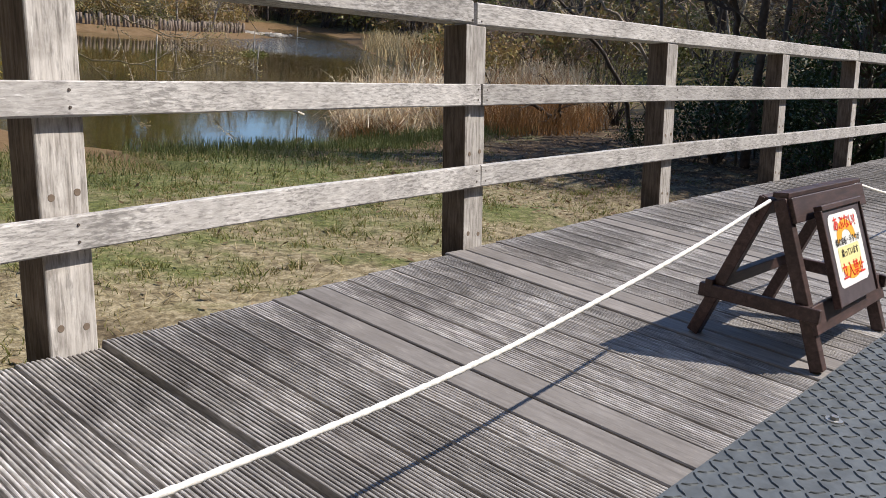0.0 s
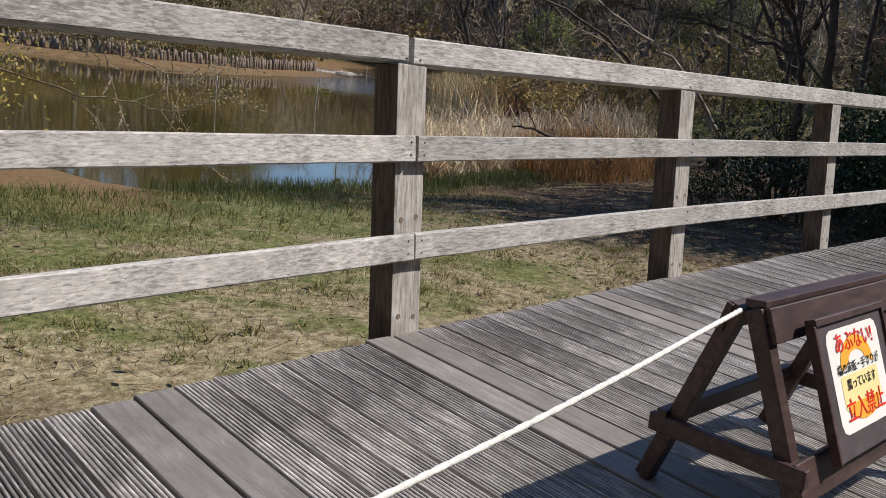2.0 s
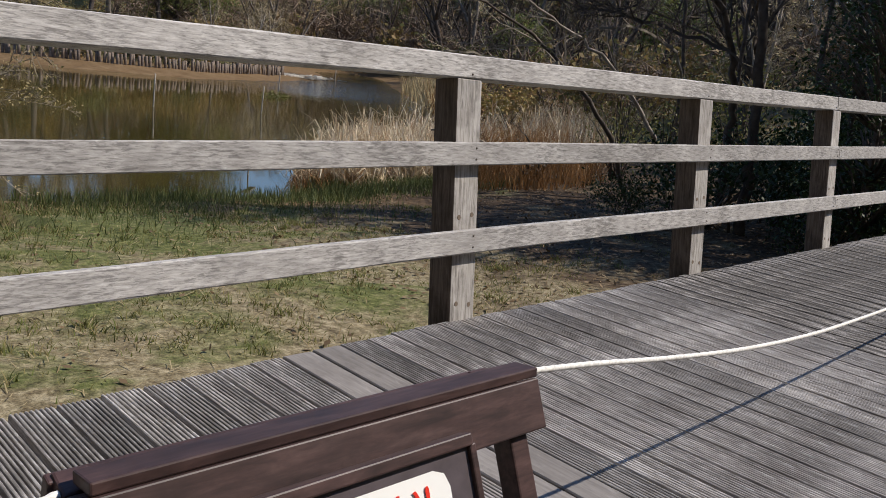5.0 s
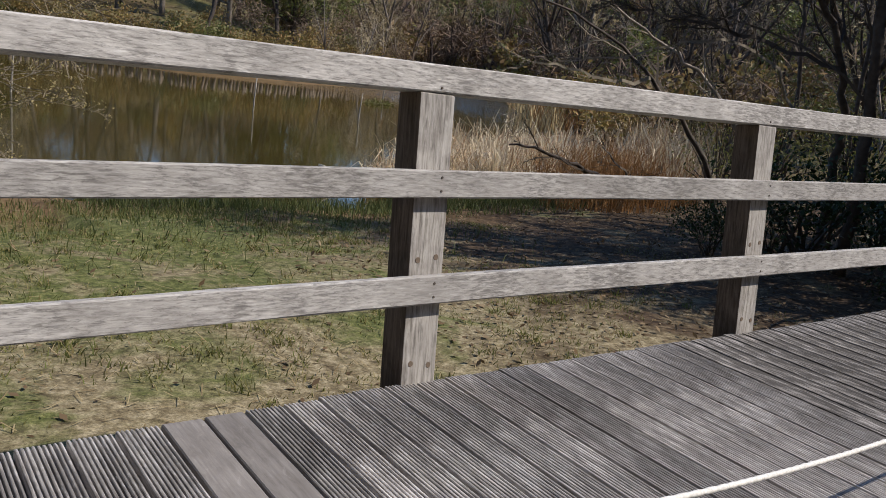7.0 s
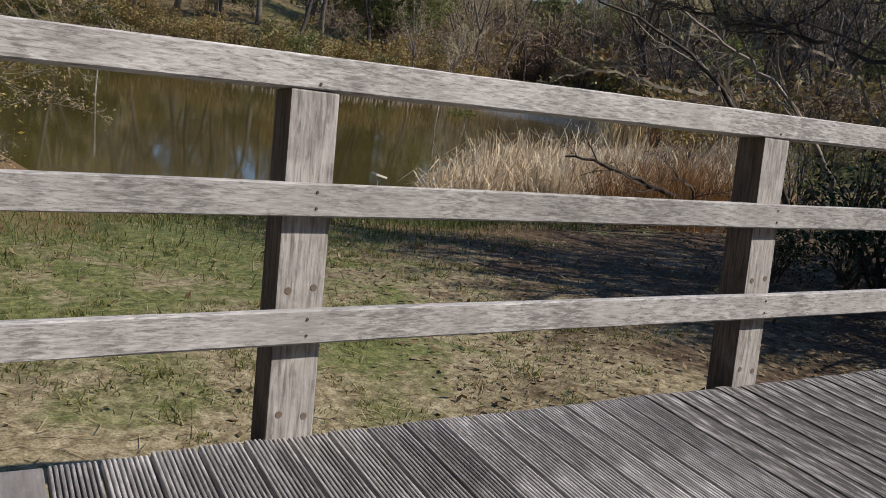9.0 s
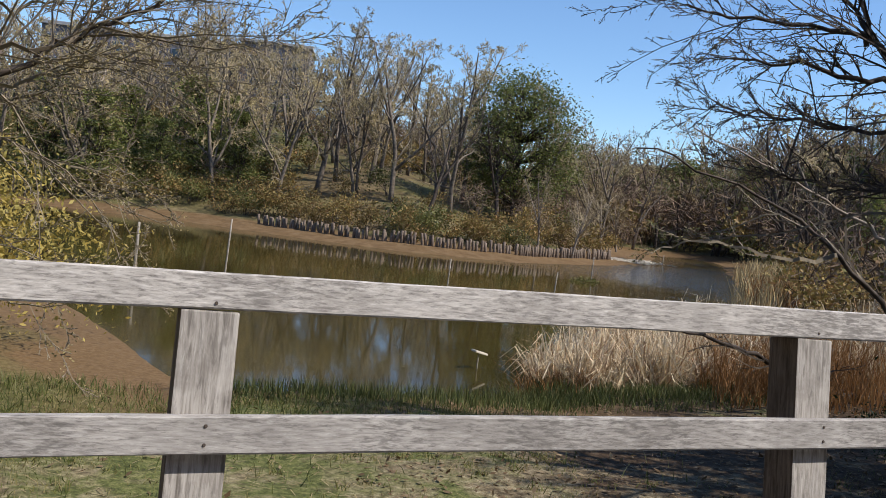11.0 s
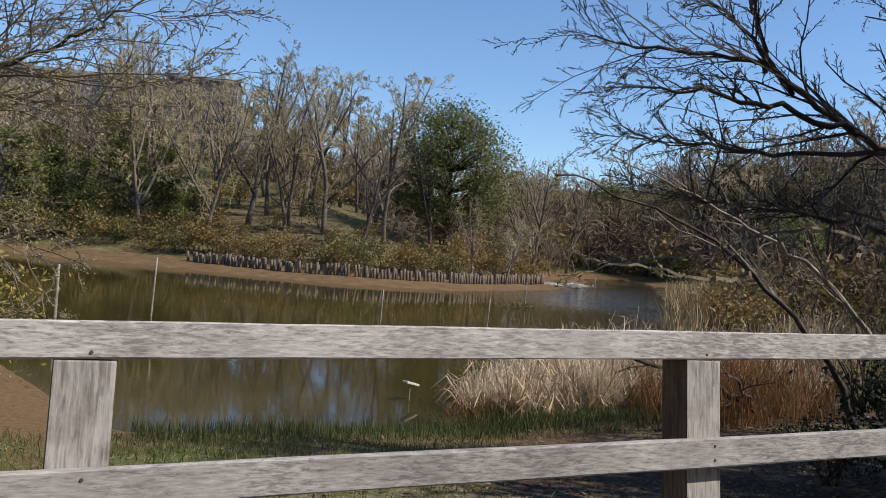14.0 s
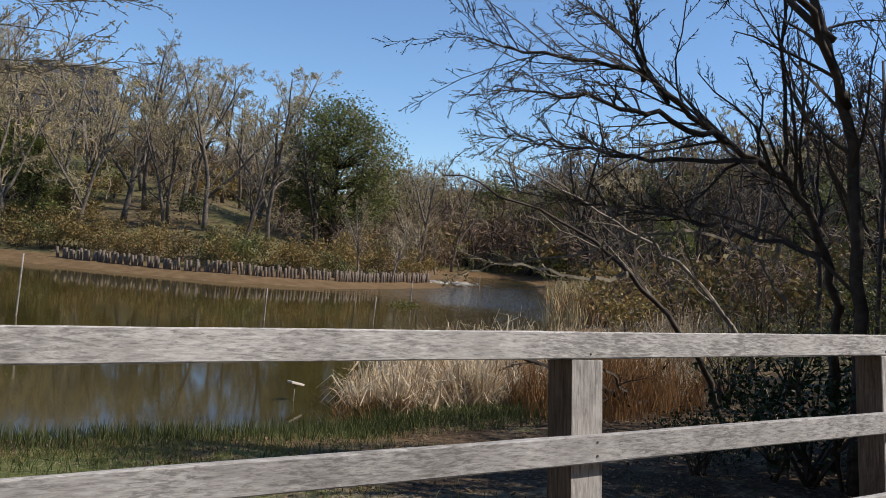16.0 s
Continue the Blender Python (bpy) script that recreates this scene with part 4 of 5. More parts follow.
# the tree whose limbs reach in over the mud flat
b6 = az(-5.2, 7.0)
near_tree("tree", 31, [
    ([(b6.x, b6.y, b6.z - 0.1), (-5.0, 6.8, 1.2), (-4.6, 6.5, 2.6), (-4.9, 6.6, 4.6), (-5.0, 6.5, 6.5)], 0.13, 0.04, 0.7),
    ([(-4.65, 6.5, 2.4), (-3.2, 5.5, 1.75), (-1.54, 4.92, 1.92), (-0.87, 5.02, 2.37), (-0.38, 5.05, 2.69), (0.04, 5.05, 2.98), (0.45, 5.03, 3.35)], 0.036, 0.005, 1.3),
    ([(-4.6, 6.5, 2.6), (-3.0, 5.3, 2.2), (-1.52, 4.72, 2.17), (-0.89, 4.82, 2.33), (-0.69, 4.84, 2.61), (-0.57, 4.84, 2.97), (-0.59, 4.84, 3.4)], 0.03, 0.005, 1.2),
    ([(-4.7, 6.5, 2.0), (-3.0, 5.6, 1.85), (-1.58, 5.12, 1.93), (-1.11, 5.2, 2.05), (-0.66, 5.24, 2.25), (-0.13, 5.26, 2.35), (0.42, 5.23, 2.55), (0.77, 5.2, 2.64)], 0.026, 0.003, 1.3),
    ([(-4.6, 6.5, 3.0), (-3.0, 5.8, 2.7), (-1.67, 5.31, 2.57), (-1.18, 5.39, 2.62), (-0.86, 5.42, 2.87), (-0.43, 5.45, 3.14)], 0.026, 0.004, 1.2),
    ([(-4.8, 6.6, 1.5), (-3.0, 5.2, 1.6), (-1.47, 4.73, 1.53), (-1.17, 4.78, 1.48), (-0.89, 4.82, 1.39), (-0.56, 4.85, 1.37), (-0.31, 4.86, 1.36)], 0.018, 0.003, 1.0),
    ([(-4.8, 6.6, 1.8), (-3.4, 6.0, 1.5), (-2.0, 5.8, 1.75), (-0.9, 5.9, 2.0), (0.0, 6.1, 2.1)], 0.022, 0.003, 1.0),
    ([(-4.9, 6.6, 1.1), (-3.3, 5.5, 1.35), (-1.9, 5.0, 1.1), (-1.2, 4.9, 0.7), (-0.5, 4.8, 0.5)], 0.018, 0.003, 0.8),
    ([(-4.9, 6.6, 0.6), (-3.2, 5.4, 0.6), (-1.8, 4.9, 0.45), (-1.0, 4.75, 0.33), (-0.4, 4.7, 0.5)], 0.016, 0.003, 0.4),
], (17, 8, 5), 1.5, 0.028, "bare spring tree with budding limbs hanging over the shore", M_BARK_DARK, M_TWIG, M_BUD_HILL, 0.55, 0.24, 0.04, 0.0035)


def bush(name, seed, w, h, leaves, size, label, leaf_mat, place, stems=10, slim=0.5, clumps=26):
    """A bush of stems carrying clumps of leaves with gaps between them."""
    g = Grower(seed)
    rng = g.rng
    heads = []
    for k in range(stems):
        a, out = rng.random() * 6.283, rng.uniform(0.15, 1.0)
        end = Vector((math.cos(a) * w * 0.5 * out, math.sin(a) * w * 0.5 * out, h * rng.uniform(0.45, 1.0) * (1.1 - 0.45 * out)))
        line = smooth_line([(0.12 * w * rng.gauss(0, 1) * 0.4, 0.12 * w * rng.gauss(0, 1) * 0.4, -0.05), end * 0.5 + Vector((0, 0, 0.08 * h)), end], 3)
        r0 = 0.012 + 0.006 * h
        tube(*g.twig, line, [r0 * (1 - 0.75 * i / (len(line) - 1)) for i in range(len(line))], 4)
        heads += [line[-1], line[-2], line[len(line) // 2 + 1]]
    for k in range(clumps):
        c = rng.choice(heads) + Vector((rng.gauss(0, 0.1) * w, rng.gauss(0, 0.1) * w, rng.gauss(0, 0.07) * h))
        c.z = max(c.z, 0.06 * h)
        s = rng.uniform(0.09, 0.17) * w
        for _ in range(leaves // clumps):
            p = c + Vector((rng.gauss(0, s), rng.gauss(0, s), rng.gauss(0, s * 0.7)))
            p.z = max(p.z, 0.02)
            leaf_quad(*g.leaf, p, rng, size * rng.uniform(0.6, 1.3), 0, slim)
    return plant(name, g, label, "bush", M_BARK_DARK, M_TWIG_DARK, leaf_mat, place)


def on_ground(x, y, turn=0.0, s=1.0, sink=0.03):
    return pose(x, y, gz(x, y) - sink, 0, 0, turn) @ Matrix.Diagonal((s, s, s, 1))


def spread_copies(first, rng, places, group):
    tagged(first, group=group)
    for x, y, s in places:
        ob = copy_thing(first, pose(x, y, gz(x, y) - 0.03, 0, 0, rng.uniform(0, 360)))
        ob.scale = (s * rng.uniform(0.9, 1.15), s * rng.uniform(0.9, 1.15), s * rng.uniform(0.85, 1.15))


rng = random.Random(77)
dark = bush("evergreen_bush", 51, 2.2, 1.9, 3000, 0.075, "dense dark glossy evergreen bush beside the boardwalk", M_LEAF_DARK, on_ground(8.0, 3.2), 16, 0.5, 46)
spread_copies(dark, rng, [(7.2, 4.0, 0.45), (9.2, 1.6, 1.1), (9.9, 3.0, 0.9), (10.6, 1.4, 1.25), (12.4, 2.2, 1.4), (14, 3.2, 1.5), (7.0, 1.1, 0.7), (7.9, 1.0, 0.9), (14.5, 1.2, 1.6), (17, 3.0, 1.8)], "dark bushes beside the boardwalk")
green = bush("bush", 52, 1.9, 1.7, 560, 0.075, "loose olive-green bush with thin stems among the trees", M_LEAF_SPRING, on_ground(14.4, 9.2), 22, 0.4, 60)
spread_copies(green, rng, [(11.6, 7.2, 0.9), (8.4, 3.9, 0.5), (13.6, 7.4, 1.0), (20, 9, 1.4), (10.9, 3.6, 0.8), (12.4, 5.2, 1.0), (15, 6.4, 1.1)], "loose green bushes")
yellow = bush("yellow_bush", 53, 2.9, 2.75, 11000, 0.085, "bush with bright yellow-green spring leaves", M_LEAF_YELLOW, on_ground(-2.45, 10.2), 24, 0.42, 90)
spread_copies(yellow, rng, [(-4.6, 9.4, 1.1)], "yellow spring bushes")

# ---- reeds, rushes and bank grass ----
rng = random.Random(91)


def in_patch(cx, cy, rx, ry, low=-0.4, high=9.0):
    def where(r):
        a, q = r.random() * 6.283, math.sqrt(r.random())
        x, y = cx + rx * q * math.cos(a), cy + ry * q * math.sin(a)
        return Vector((x, y, max(gz(x, y), WATER_Z - 0.25)))
    return where


def tuft(r, foot, n, h, V, F):
    """Dry reed stems that lean together, some of them broken over."""
    way = r.random() * 6.283
    for _ in range(n):
        p = foot + Vector((r.gauss(0, 0.1), r.gauss(0, 0.1), 0))
        a = way + r.gauss(0, 0.9)
        tilt = abs(r.gauss(0.32, 0.52))
        d = Vector((math.cos(a) * tilt, math.sin(a) * tilt, 1)).normalized()
        e = r.random() * 6.283
        w = Vector((math.cos(e), math.sin(e), 0)) * r.uniform(0.004, 0.016)
        l = h * r.uniform(0.4, 1.15)
        cut = r.uniform(0.35, 0.9)
        mid = p + d * (l * cut)
        b2 = a + r.gauss(0, 1.2)
        if r.random() < 0.68:
            end = mid + Vector((math.cos(b2), math.sin(b2), r.uniform(-1.4, 0.2))).normalized() * (l * (1.05 - cut) + 0.1)
        else:
            end = p + d * l + Vector((math.cos(a), math.sin(a), -0.2)) * (0.12 * l)
        k = len(V)
        V.extend((p - w, p + w, mid + w * 0.8, mid - w * 0.8, end + w * 0.3, end - w * 0.3))
        F.extend(((k, k + 1, k + 2, k + 3), (k + 3, k + 2, k + 4, k + 5)))


V, F = [], []
for cx, cy, rx, ry, n, h in ((7.15, 9.7, 1.3, 1.1, 66, 0.85), (8.7, 10.3, 1.9, 1.7, 90, 1.05), (11.0, 12.4, 2.2, 2.0, 70, 1.1), (12.6, 9.6, 2.0, 1.4, 45, 1.1), (13.6, 15.5, 2.0, 2.4, 26, 0.45), (20, 15, 3.0, 3.0, 60, 1.2)):
    spot = in_patch(cx, cy, rx, ry)
    for _ in range(n):
        tuft(rng, spot(rng), 34, h * rng.uniform(0.55, 1.2), V, F)
reeds = new("reed_bed", mesh_of("reed_bed", V, F, M_REED))
tagged(reeds, "tall pale dry reeds standing in the shallows", "reeds", kind="stuff")
V, F = [], []
blades(rng, 160, in_patch(5.9, 9.2, 0.7, 0.5), 0.45, 0.008, 1.1, V, F, 0.8, 3)
blades(rng, 900, in_patch(9.4, 8.3, 1.5, 0.9), 0.9, 0.01, 0.35, V, F, 0.6, 3)
blades(rng, 800, in_patch(9.2, 7.3, 1.8, 0.8), 0.65, 0.009, 0.45, V, F, 0.6, 3)
blades(rng, 600, in_patch(11.4, 9.4, 1.8, 1.2), 1.0, 0.01, 0.35, V, F, 0.6, 3)
blades(rng, 1500, in_patch(26, 22, 5, 4), 1.5, 0.03, 0.3, V, F, 0.6, 2)
tagged(new("brown_reed_bed", mesh_of("brown_reed_bed", V, F, M_REED_BROWN)), "rust-brown dry reeds behind the fence", "reeds", kind="stuff")
V, F = [], []


def shore_strip(r):
    for _ in range(20):
        x, y = r.uniform(0.7, 9.0), r.uniform(6.6, 9.9)
        d = shore_distance(x, y)
        if -0.3 < d < 0.9 and r.random() < 1.0 - 0.7 * abs(d):
            return Vector((x, y, max(gz(x, y), WATER_Z - 0.2)))
    return None


blades(rng, 3400, shore_strip, 0.2, 0.006, 0.22, V, F, 0.5, 2)
more = random.Random(5)
blades(more, 1300, in_patch(6.4, 8.0, 1.9, 0.5), 0.16, 0.006, 0.3, V, F, 0.5, 2)
blades(more, 1900, in_patch(6.9, 7.75, 2.3, 0.75), 0.13, 0.006, 0.5, V, F, 0.5, 2)
blades(more, 700, in_patch(7.6, 8.1, 1.6, 0.9), 0.17, 0.006, 0.4, V, F, 0.5, 2)
tagged(new("rushes", mesh_of("rushes", V, F, M_RUSH)), "dark green rushes along the waterline", "rushes", kind="stuff")

V, F = [], []
blades(rng, 7000, lambda r: (lambda x, y: Vector((x, y, gz(x, y) - 0.01)) if gz(x, y) > -1.16 else None)(r.uniform(-6, 5), 8.3 - abs(r.gauss(0, 1.6))), 0.15, 0.005, 0.5, V, F, 0.6, 2)
tagged(new("shore_grass", mesh_of("shore_grass", V, F, M_RUSH)), "longer dark green grass near the waterline", "grass", kind="stuff")
V, F = [], []


def bank(r):
    for _ in range(10):
        x, y = r.uniform(-7, 8.5), r.uniform(-0.4, 8.4) ** 1.0
        if y < edge_y(x) + 0.1:
            continue
        p = noise.noise(Vector((x * 0.9, y * 0.9, 3.3))) + 0.5 * noise.noise(Vector((x * 3.1, y * 3.1, 7.0)))
        shade = max(0.0, min(1.0, (x - 3.0) / 4.0))
        if p + r.uniform(-0.35, 0.35) > 0.02 + 0.8 * shade and gz(x, y) > -1.13:
            return Vector((x, y, gz(x, y) - 0.005))
    return None


blades(rng, 30000, bank, 0.045, 0.0042, 0.6, V, F, 0.6, 2)
for _ in range(900):
    c = bank(rng)
    if c is not None:
        blades(rng, 16, in_patch(c.x, c.y, 0.07, 0.07), rng.uniform(0.03, 0.085), 0.005, 0.9, V, F, 0.6, 2)
tagged(new("bank_grass", mesh_of("bank_grass", V, F, M_GRASS)), "short patchy green and yellowed grass on the bank", "grass", kind="stuff")
V, F = [], []
for _ in range(6000):
    x, y = rng.uniform(-7, 9), rng.uniform(-0.4, 8.3)
    if y < edge_y(x) + 0.06:
        continue
    if x > 2.2 + rng.gauss(0, 0.8) and y > 1.5:
        continue
    c = Vector((x, y, gz(x, y) + rng.uniform(0.004, 0.025)))
    a, l = rng.random() * 6.283, rng.uniform(0.02, 0.075)
    d = Vector((math.cos(a), math.sin(a), rng.uniform(-0.1, 0.25))) * l
    s = Vector((-math.sin(a), math.cos(a), 0)) * 0.0028
    b = len(V)
    V += [c - d - s, c - d + s, c + d + s, c + d - s]
    F.append((b, b + 1, b + 2, b + 3))
tagged(new("straw", mesh_of("straw", V, F, M_STRAW)), "dead straw lying over the bank", "straw", kind="stuff")
V, F = [], []
for _ in range(11000):
    x, y = rng.uniform(1.5, 13) if rng.random() < 0.75 else rng.uniform(-6, 13), rng.uniform(0.1, 7.6)
    if y < edge_y(x) + 0.06 or gz(x, y) < -1.15:
        continue
    leaf_quad(V, F, Vector((x, y, gz(x, y) + rng.uniform(0.004, 0.02))), rng, rng.uniform(0.035, 0.08), 0.7, 0.6)
tagged(new("leaf_litter", mesh_of("leaf_litter", V, F, M_LITTER)), "brown dead leaves scattered on the bank", "leaves", kind="stuff")

# ---- stakes, perch and floating weed in the pond ----


def stake(x, y, top, r, lean, label="thin grey stake standing in the pond"):
    V, F = [], []
    h = top - WATER_Z
    pts = [Vector((lean * (z + 0.5) * 0.06, 0.01 * math.sin(3 * z), z)) for z in (-0.6, 0.0, h * 0.5, h)]
    tube(V, F, pts, [r, r, r * 0.9, r * 0.75], 7)
    ob = new("stake", mesh_of("stake", V, F, M_STAKE, smooth=True))
    ob.location = (x, y, WATER_Z)
    tagged(ob, label, "stake", "stakes in the pond")
    return ob


for x, y, top, r, lean in ((-0.38, 21.0, 0.15, 0.045, 0.2), (2.0, 22.0, 0.42, 0.03, 0.6), (8.9, 22.5, -0.2, 0.025, 0.5), (12.4, 22.0, -0.3, 0.025, 1.0), (20.1, 33.0, -0.2, 0.03, 0.4), (33, 46.0, -0.2, 0.035, 0.2)):
    stake(x, y, top, r, lean)
perch = tagged(new("perch"), "short post with a flat board standing in the pond", "post")
perch.location = (5.08, 10.4, WATER_Z)
V, F = [], []
tube(V, F, [Vector((0, 0, -0.4)), Vector((0, 0, 0.1)), Vector((0.01, 0, 0.27))], [0.014, 0.013, 0.012], 8)
part("pole", mesh_of("pole", V, F, M_STAKE, smooth=True), None, perch)
part("board", box_bm(0.3, 0.12, 0.035, 0.006, (0.02, 0, 0.28), turn=pose(0, 0, 0, 4, 14, 25)), M_DRIFT, perch, "pale weathered board")
V, F = [], []
for _ in range(260):
    a, q = rng.random() * 6.283, math.sqrt(rng.random())
    leaf_quad(V, F, Vector((0.75 * q * math.cos(a), 0.35 * q * math.sin(a), rng.uniform(0.0, 0.3) * (1 - q))), rng, rng.uniform(0.1, 0.22), 0.4, 0.35)
weed = new("water_weed", mesh_of("water_weed", V, F, M_LEAF_SPRING))
weed.location = (18.2, 30.3, WATER_Z + 0.01)
tagged(weed, "tuft of green water weed in the pond", "plant")

# ---- log palisade on the far shore ----
palisade = tagged(new("palisade"), "row of grey upright logs holding the far bank", "palisade")
V, F = [], []
tube(V, F, [Vector((0, 0, -0.3)), Vector((0.005, 0, 0.3)), Vector((0.0, 0.004, 0.62))], [0.085, 0.083, 0.078], 8)
LOG = mesh_of("log", V, F, M_LOG, smooth=True)
shore = [Vector((6.4, 50.4, 0)), Vector((8.3, 48.0, 0)), Vector((13.2, 43.4, 0)), Vector((19.4, 42.2, 0)), Vector((27.5, 46.6, 0)), Vector((31, 49.5, 0))]
line = smooth_line(shore, 90)
step, last = 0.0, None
for a, b in zip(line, line[1:]):
    step += (b - a).length
    if step > 0.19:
        step = 0.0
        if rng.random() < 0.03:
            continue
        part("log", LOG, None, palisade, m=pose(b.x + rng.gauss(0, 0.05), b.y + rng.gauss(0, 0.05), gz(b.x, b.y) + rng.uniform(-0.14, 0.06), rng.gauss(0, 4), rng.gauss(0, 4), rng.uniform(0, 360)))
spit = Grower(3)
for _ in range(320):
    a = spit.rng.random() * 6.283
    p = Vector((spit.rng.gauss(0, 1.1), spit.rng.gauss(0, 0.35), spit.rng.uniform(0.02, 0.22)))
    q = p + Vector((math.cos(a), math.sin(a) * 0.5, spit.rng.uniform(-0.15, 0.15))) * spit.rng.uniform(0.3, 0.9)
    tube(*spit.twig, [p, q], [0.04, 0.02], 4)
drift = new("driftwood", mesh_of("driftwood", *spit.twig, M_DRIFT))
drift.location = (33.2, 50.2, WATER_Z + 0.08)
tagged(drift, "pale heap of driftwood on the spit", "driftwood", kind="stuff")

# ---- wooded slope on the far side ----


def hill_tree(name, seed, h, r, label, kids=(7, 5, 7), spread=0.8, ratio=0.42, leaf=3.2, leaf_size=0.085, forks=2, mats=None, lift=0.1, tip=0.0135, shoots=4):
    g = Grower(seed, leaf, leaf_size, 0.6)
    g.tip, g.shoots, g.cap = tip, shoots, (0.07, 0.028)
    rng = g.rng
    lean = Vector((rng.gauss(0, 0.08), rng.gauss(0, 0.08), 0))
    trunk = g.line((0, 0, -0.2), Vector((lean.x, lean.y, 1)), h * 0.78, 0.07, 0.1, 8)
    g.put(trunk, r, r * 0.3)
    g.sprout(trunk, r, r * 0.3, 0, kids, spread, ratio, lift, 0.22)
    for _ in range(forks):
        i = rng.randrange(2, 5)
        a = rng.random() * 6.283
        limb = g.line(trunk[i], Vector((math.cos(a) * 0.6, math.sin(a) * 0.6, 1)), h * 0.55, 0.08, 0.08, 6)
        g.put(limb, r * 0.6, r * 0.18)
        g.sprout(limb, r * 0.6, r * 0.18, 0, (kids[0] - 2, *kids[1:]), spread, ratio * 1.1, lift, 0.25)
    return plant(name, g, label, "tree", *(mats or (M_BARK, M_TWIG_HILL, M_BUD_HILL)), Matrix.Identity(4))


FAR_KIDS = (6, 5, 5)
variants = [
    hill_tree("bare_tree", 101, 12.5, 0.2, "bare woodland tree with hazy olive spring buds"),
    hill_tree("bare_tree", 102, 11.5, 0.17, "bare woodland tree with forked grey trunk", forks=3, leaf=3.4, kids=(7, 5, 7)),
    hill_tree("bare_tree", 103, 13.5, 0.19, "tall bare woodland tree with upright limbs", spread=0.7, leaf=3.6, lift=0.14),
    hill_tree("budding_tree", 104, 11, 0.16, "spreading tree with yellow-olive young leaves", spread=0.95, leaf=6.0, leaf_size=0.085, lift=0.05),
    hill_tree("dark_bare_tree", 105, 11, 0.17, "dark leafless woodland tree with dense twigs", kids=(8, 5, 7), leaf=0.0, shoots=2, mats=(M_BARK_DARK, M_TWIG_DARK, M_BUD)),
    hill_tree("far_bare_tree", 107, 12, 0.2, "distant bare woodland tree with hazy twigs", kids=FAR_KIDS, forks=2, leaf=2.6, leaf_size=0.135, tip=0.026, shoots=2),
    hill_tree("far_dark_tree", 108, 11, 0.2, "distant dark bare woodland tree", kids=FAR_KIDS, forks=2, leaf=1.6, leaf_size=0.14, tip=0.028, shoots=2, mats=(M_BARK_DARK, M_BRUSH, M_LEAF_OLIVE)),
    hill_tree("small_bare_tree", 106, 6.5, 0.09, "small greyish bare tree with spreading twigs", kids=(8, 6, 6), shoots=2, spread=0.9, leaf=0.2, lift=0.04, mats=(M_BARK_PALE, M_TWIG_HILL, M_BUD_HILL)),
]


def polar(deg, dist):
    return -0.2 + dist * math.sin(radians(deg)), -2.2 + dist * math.cos(radians(deg))


rng = random.Random(2024)
spots = []
SMALL = 7
for dist, n, lo, hi in [(61, 9, -9, 22), (69, 15, -12, 28), (77, 19, -14, 32), (86, 19, -16, 36), (97, 17, -16, 40), (110, 17, -16, 44), (104, 10, 24, 46), (120, 18, -14, 48)]:
    for k in range(n):
        a = lo + (hi - lo) * (k + rng.random()) / n
        x, y = polar(a, dist + rng.uniform(-3.5, 3.5))
        d = float(pond_distance(np.array([x]), np.array([y]))[0])
        if d > 4.0:
            pick = rng.choices((0, 1, 2, 3, 4, SMALL), (4, 3, 3, 3 if a < 14 else 2, 1, 0.7))[0] if dist < 90 else rng.choice((5, 5, 5, 6))
            spots.append((pick, x, y, rng.uniform(0.92, 1.2) * (1.0 if a < 24 else 0.88) if dist < 120 else rng.uniform(0.95, 1.15)))
# right-hand wood beyond the reeds
for dist, n, lo, hi in [(34, 8, 49, 70), (44, 12, 43, 70), (55, 15, 40, 68), (67, 18, 37, 66), (80, 17, 33, 64), (95, 14, 29, 62), (112, 10, 27, 56)]:
    for k in range(n):
        a = lo + (hi - lo) * (k + rng.random()) / n
        x, y = polar(a, dist + rng.uniform(-3, 3))
        d = float(pond_distance(np.array([x]), np.array([y]))[0])
        if d > 2.5 and ((x - 40) / 12) ** 2 + ((y - 35) / 9) ** 2 > 1:
            pick = rng.choices((1, 4, SMALL), (1, 5, 1.5))[0] if dist < 60 else rng.choice((5, 6, 6, 6, 6))
            spots.append((pick, x, y, rng.uniform(0.6, 0.8) if dist < 60 else rng.uniform(0.85, 1.1) * (1.2 if a > 40 else 1.0)))
# wood behind the thicket at the end of the boardwalk
for k in range(16):
    x, y = polar(rng.uniform(60, 82), rng.uniform(19, 32))
    if float(pond_distance(np.array([x]), np.array([y]))[0]) > 2.5:
        spots.append((rng.choice((1, 4, 4, SMALL)), x, y, rng.uniform(0.6, 0.85)))
# slope to the left, behind the budding limbs
for k in range(12):
    x, y = polar(rng.uniform(-26, -9), rng.uniform(70, 95))
    spots.append((rng.choice((0, 1, 3, 3, 4)), x, y, rng.uniform(0.8, 1.1)))
# single trees that stand out on the shore
for pick, a, dist, s in ((4, 18.3, 55, 0.85), (SMALL, 26.3, 53, 0.95), (SMALL, 28.5, 54, 0.8), (4, 23.2, 63, 1.05), (1, 30.3, 72, 0.95), (3, 13.5, 63, 0.9), (SMALL, 30.5, 66, 0.9), (SMALL, 31.5, 75, 1.0), (SMALL, 29, 60, 0.8)):
    spots.append((pick, *polar(a, dist), s))
used = set()
for pick, x, y, s in spots:
    m = pose(x, y, gz(x, y) - 0.05, rng.gauss(0, 2), rng.gauss(0, 2), rng.uniform(0, 360))
    ob = variants[pick]
    if pick in used:
        ob = copy_thing(ob, m)
    else:
        ob.matrix_basis = m
        tagged(ob, group="trees of the wooded slope")
        used.add(pick)
    ob.scale = (s * rng.uniform(0.9, 1.15), s * rng.uniform(0.9, 1.15), s)


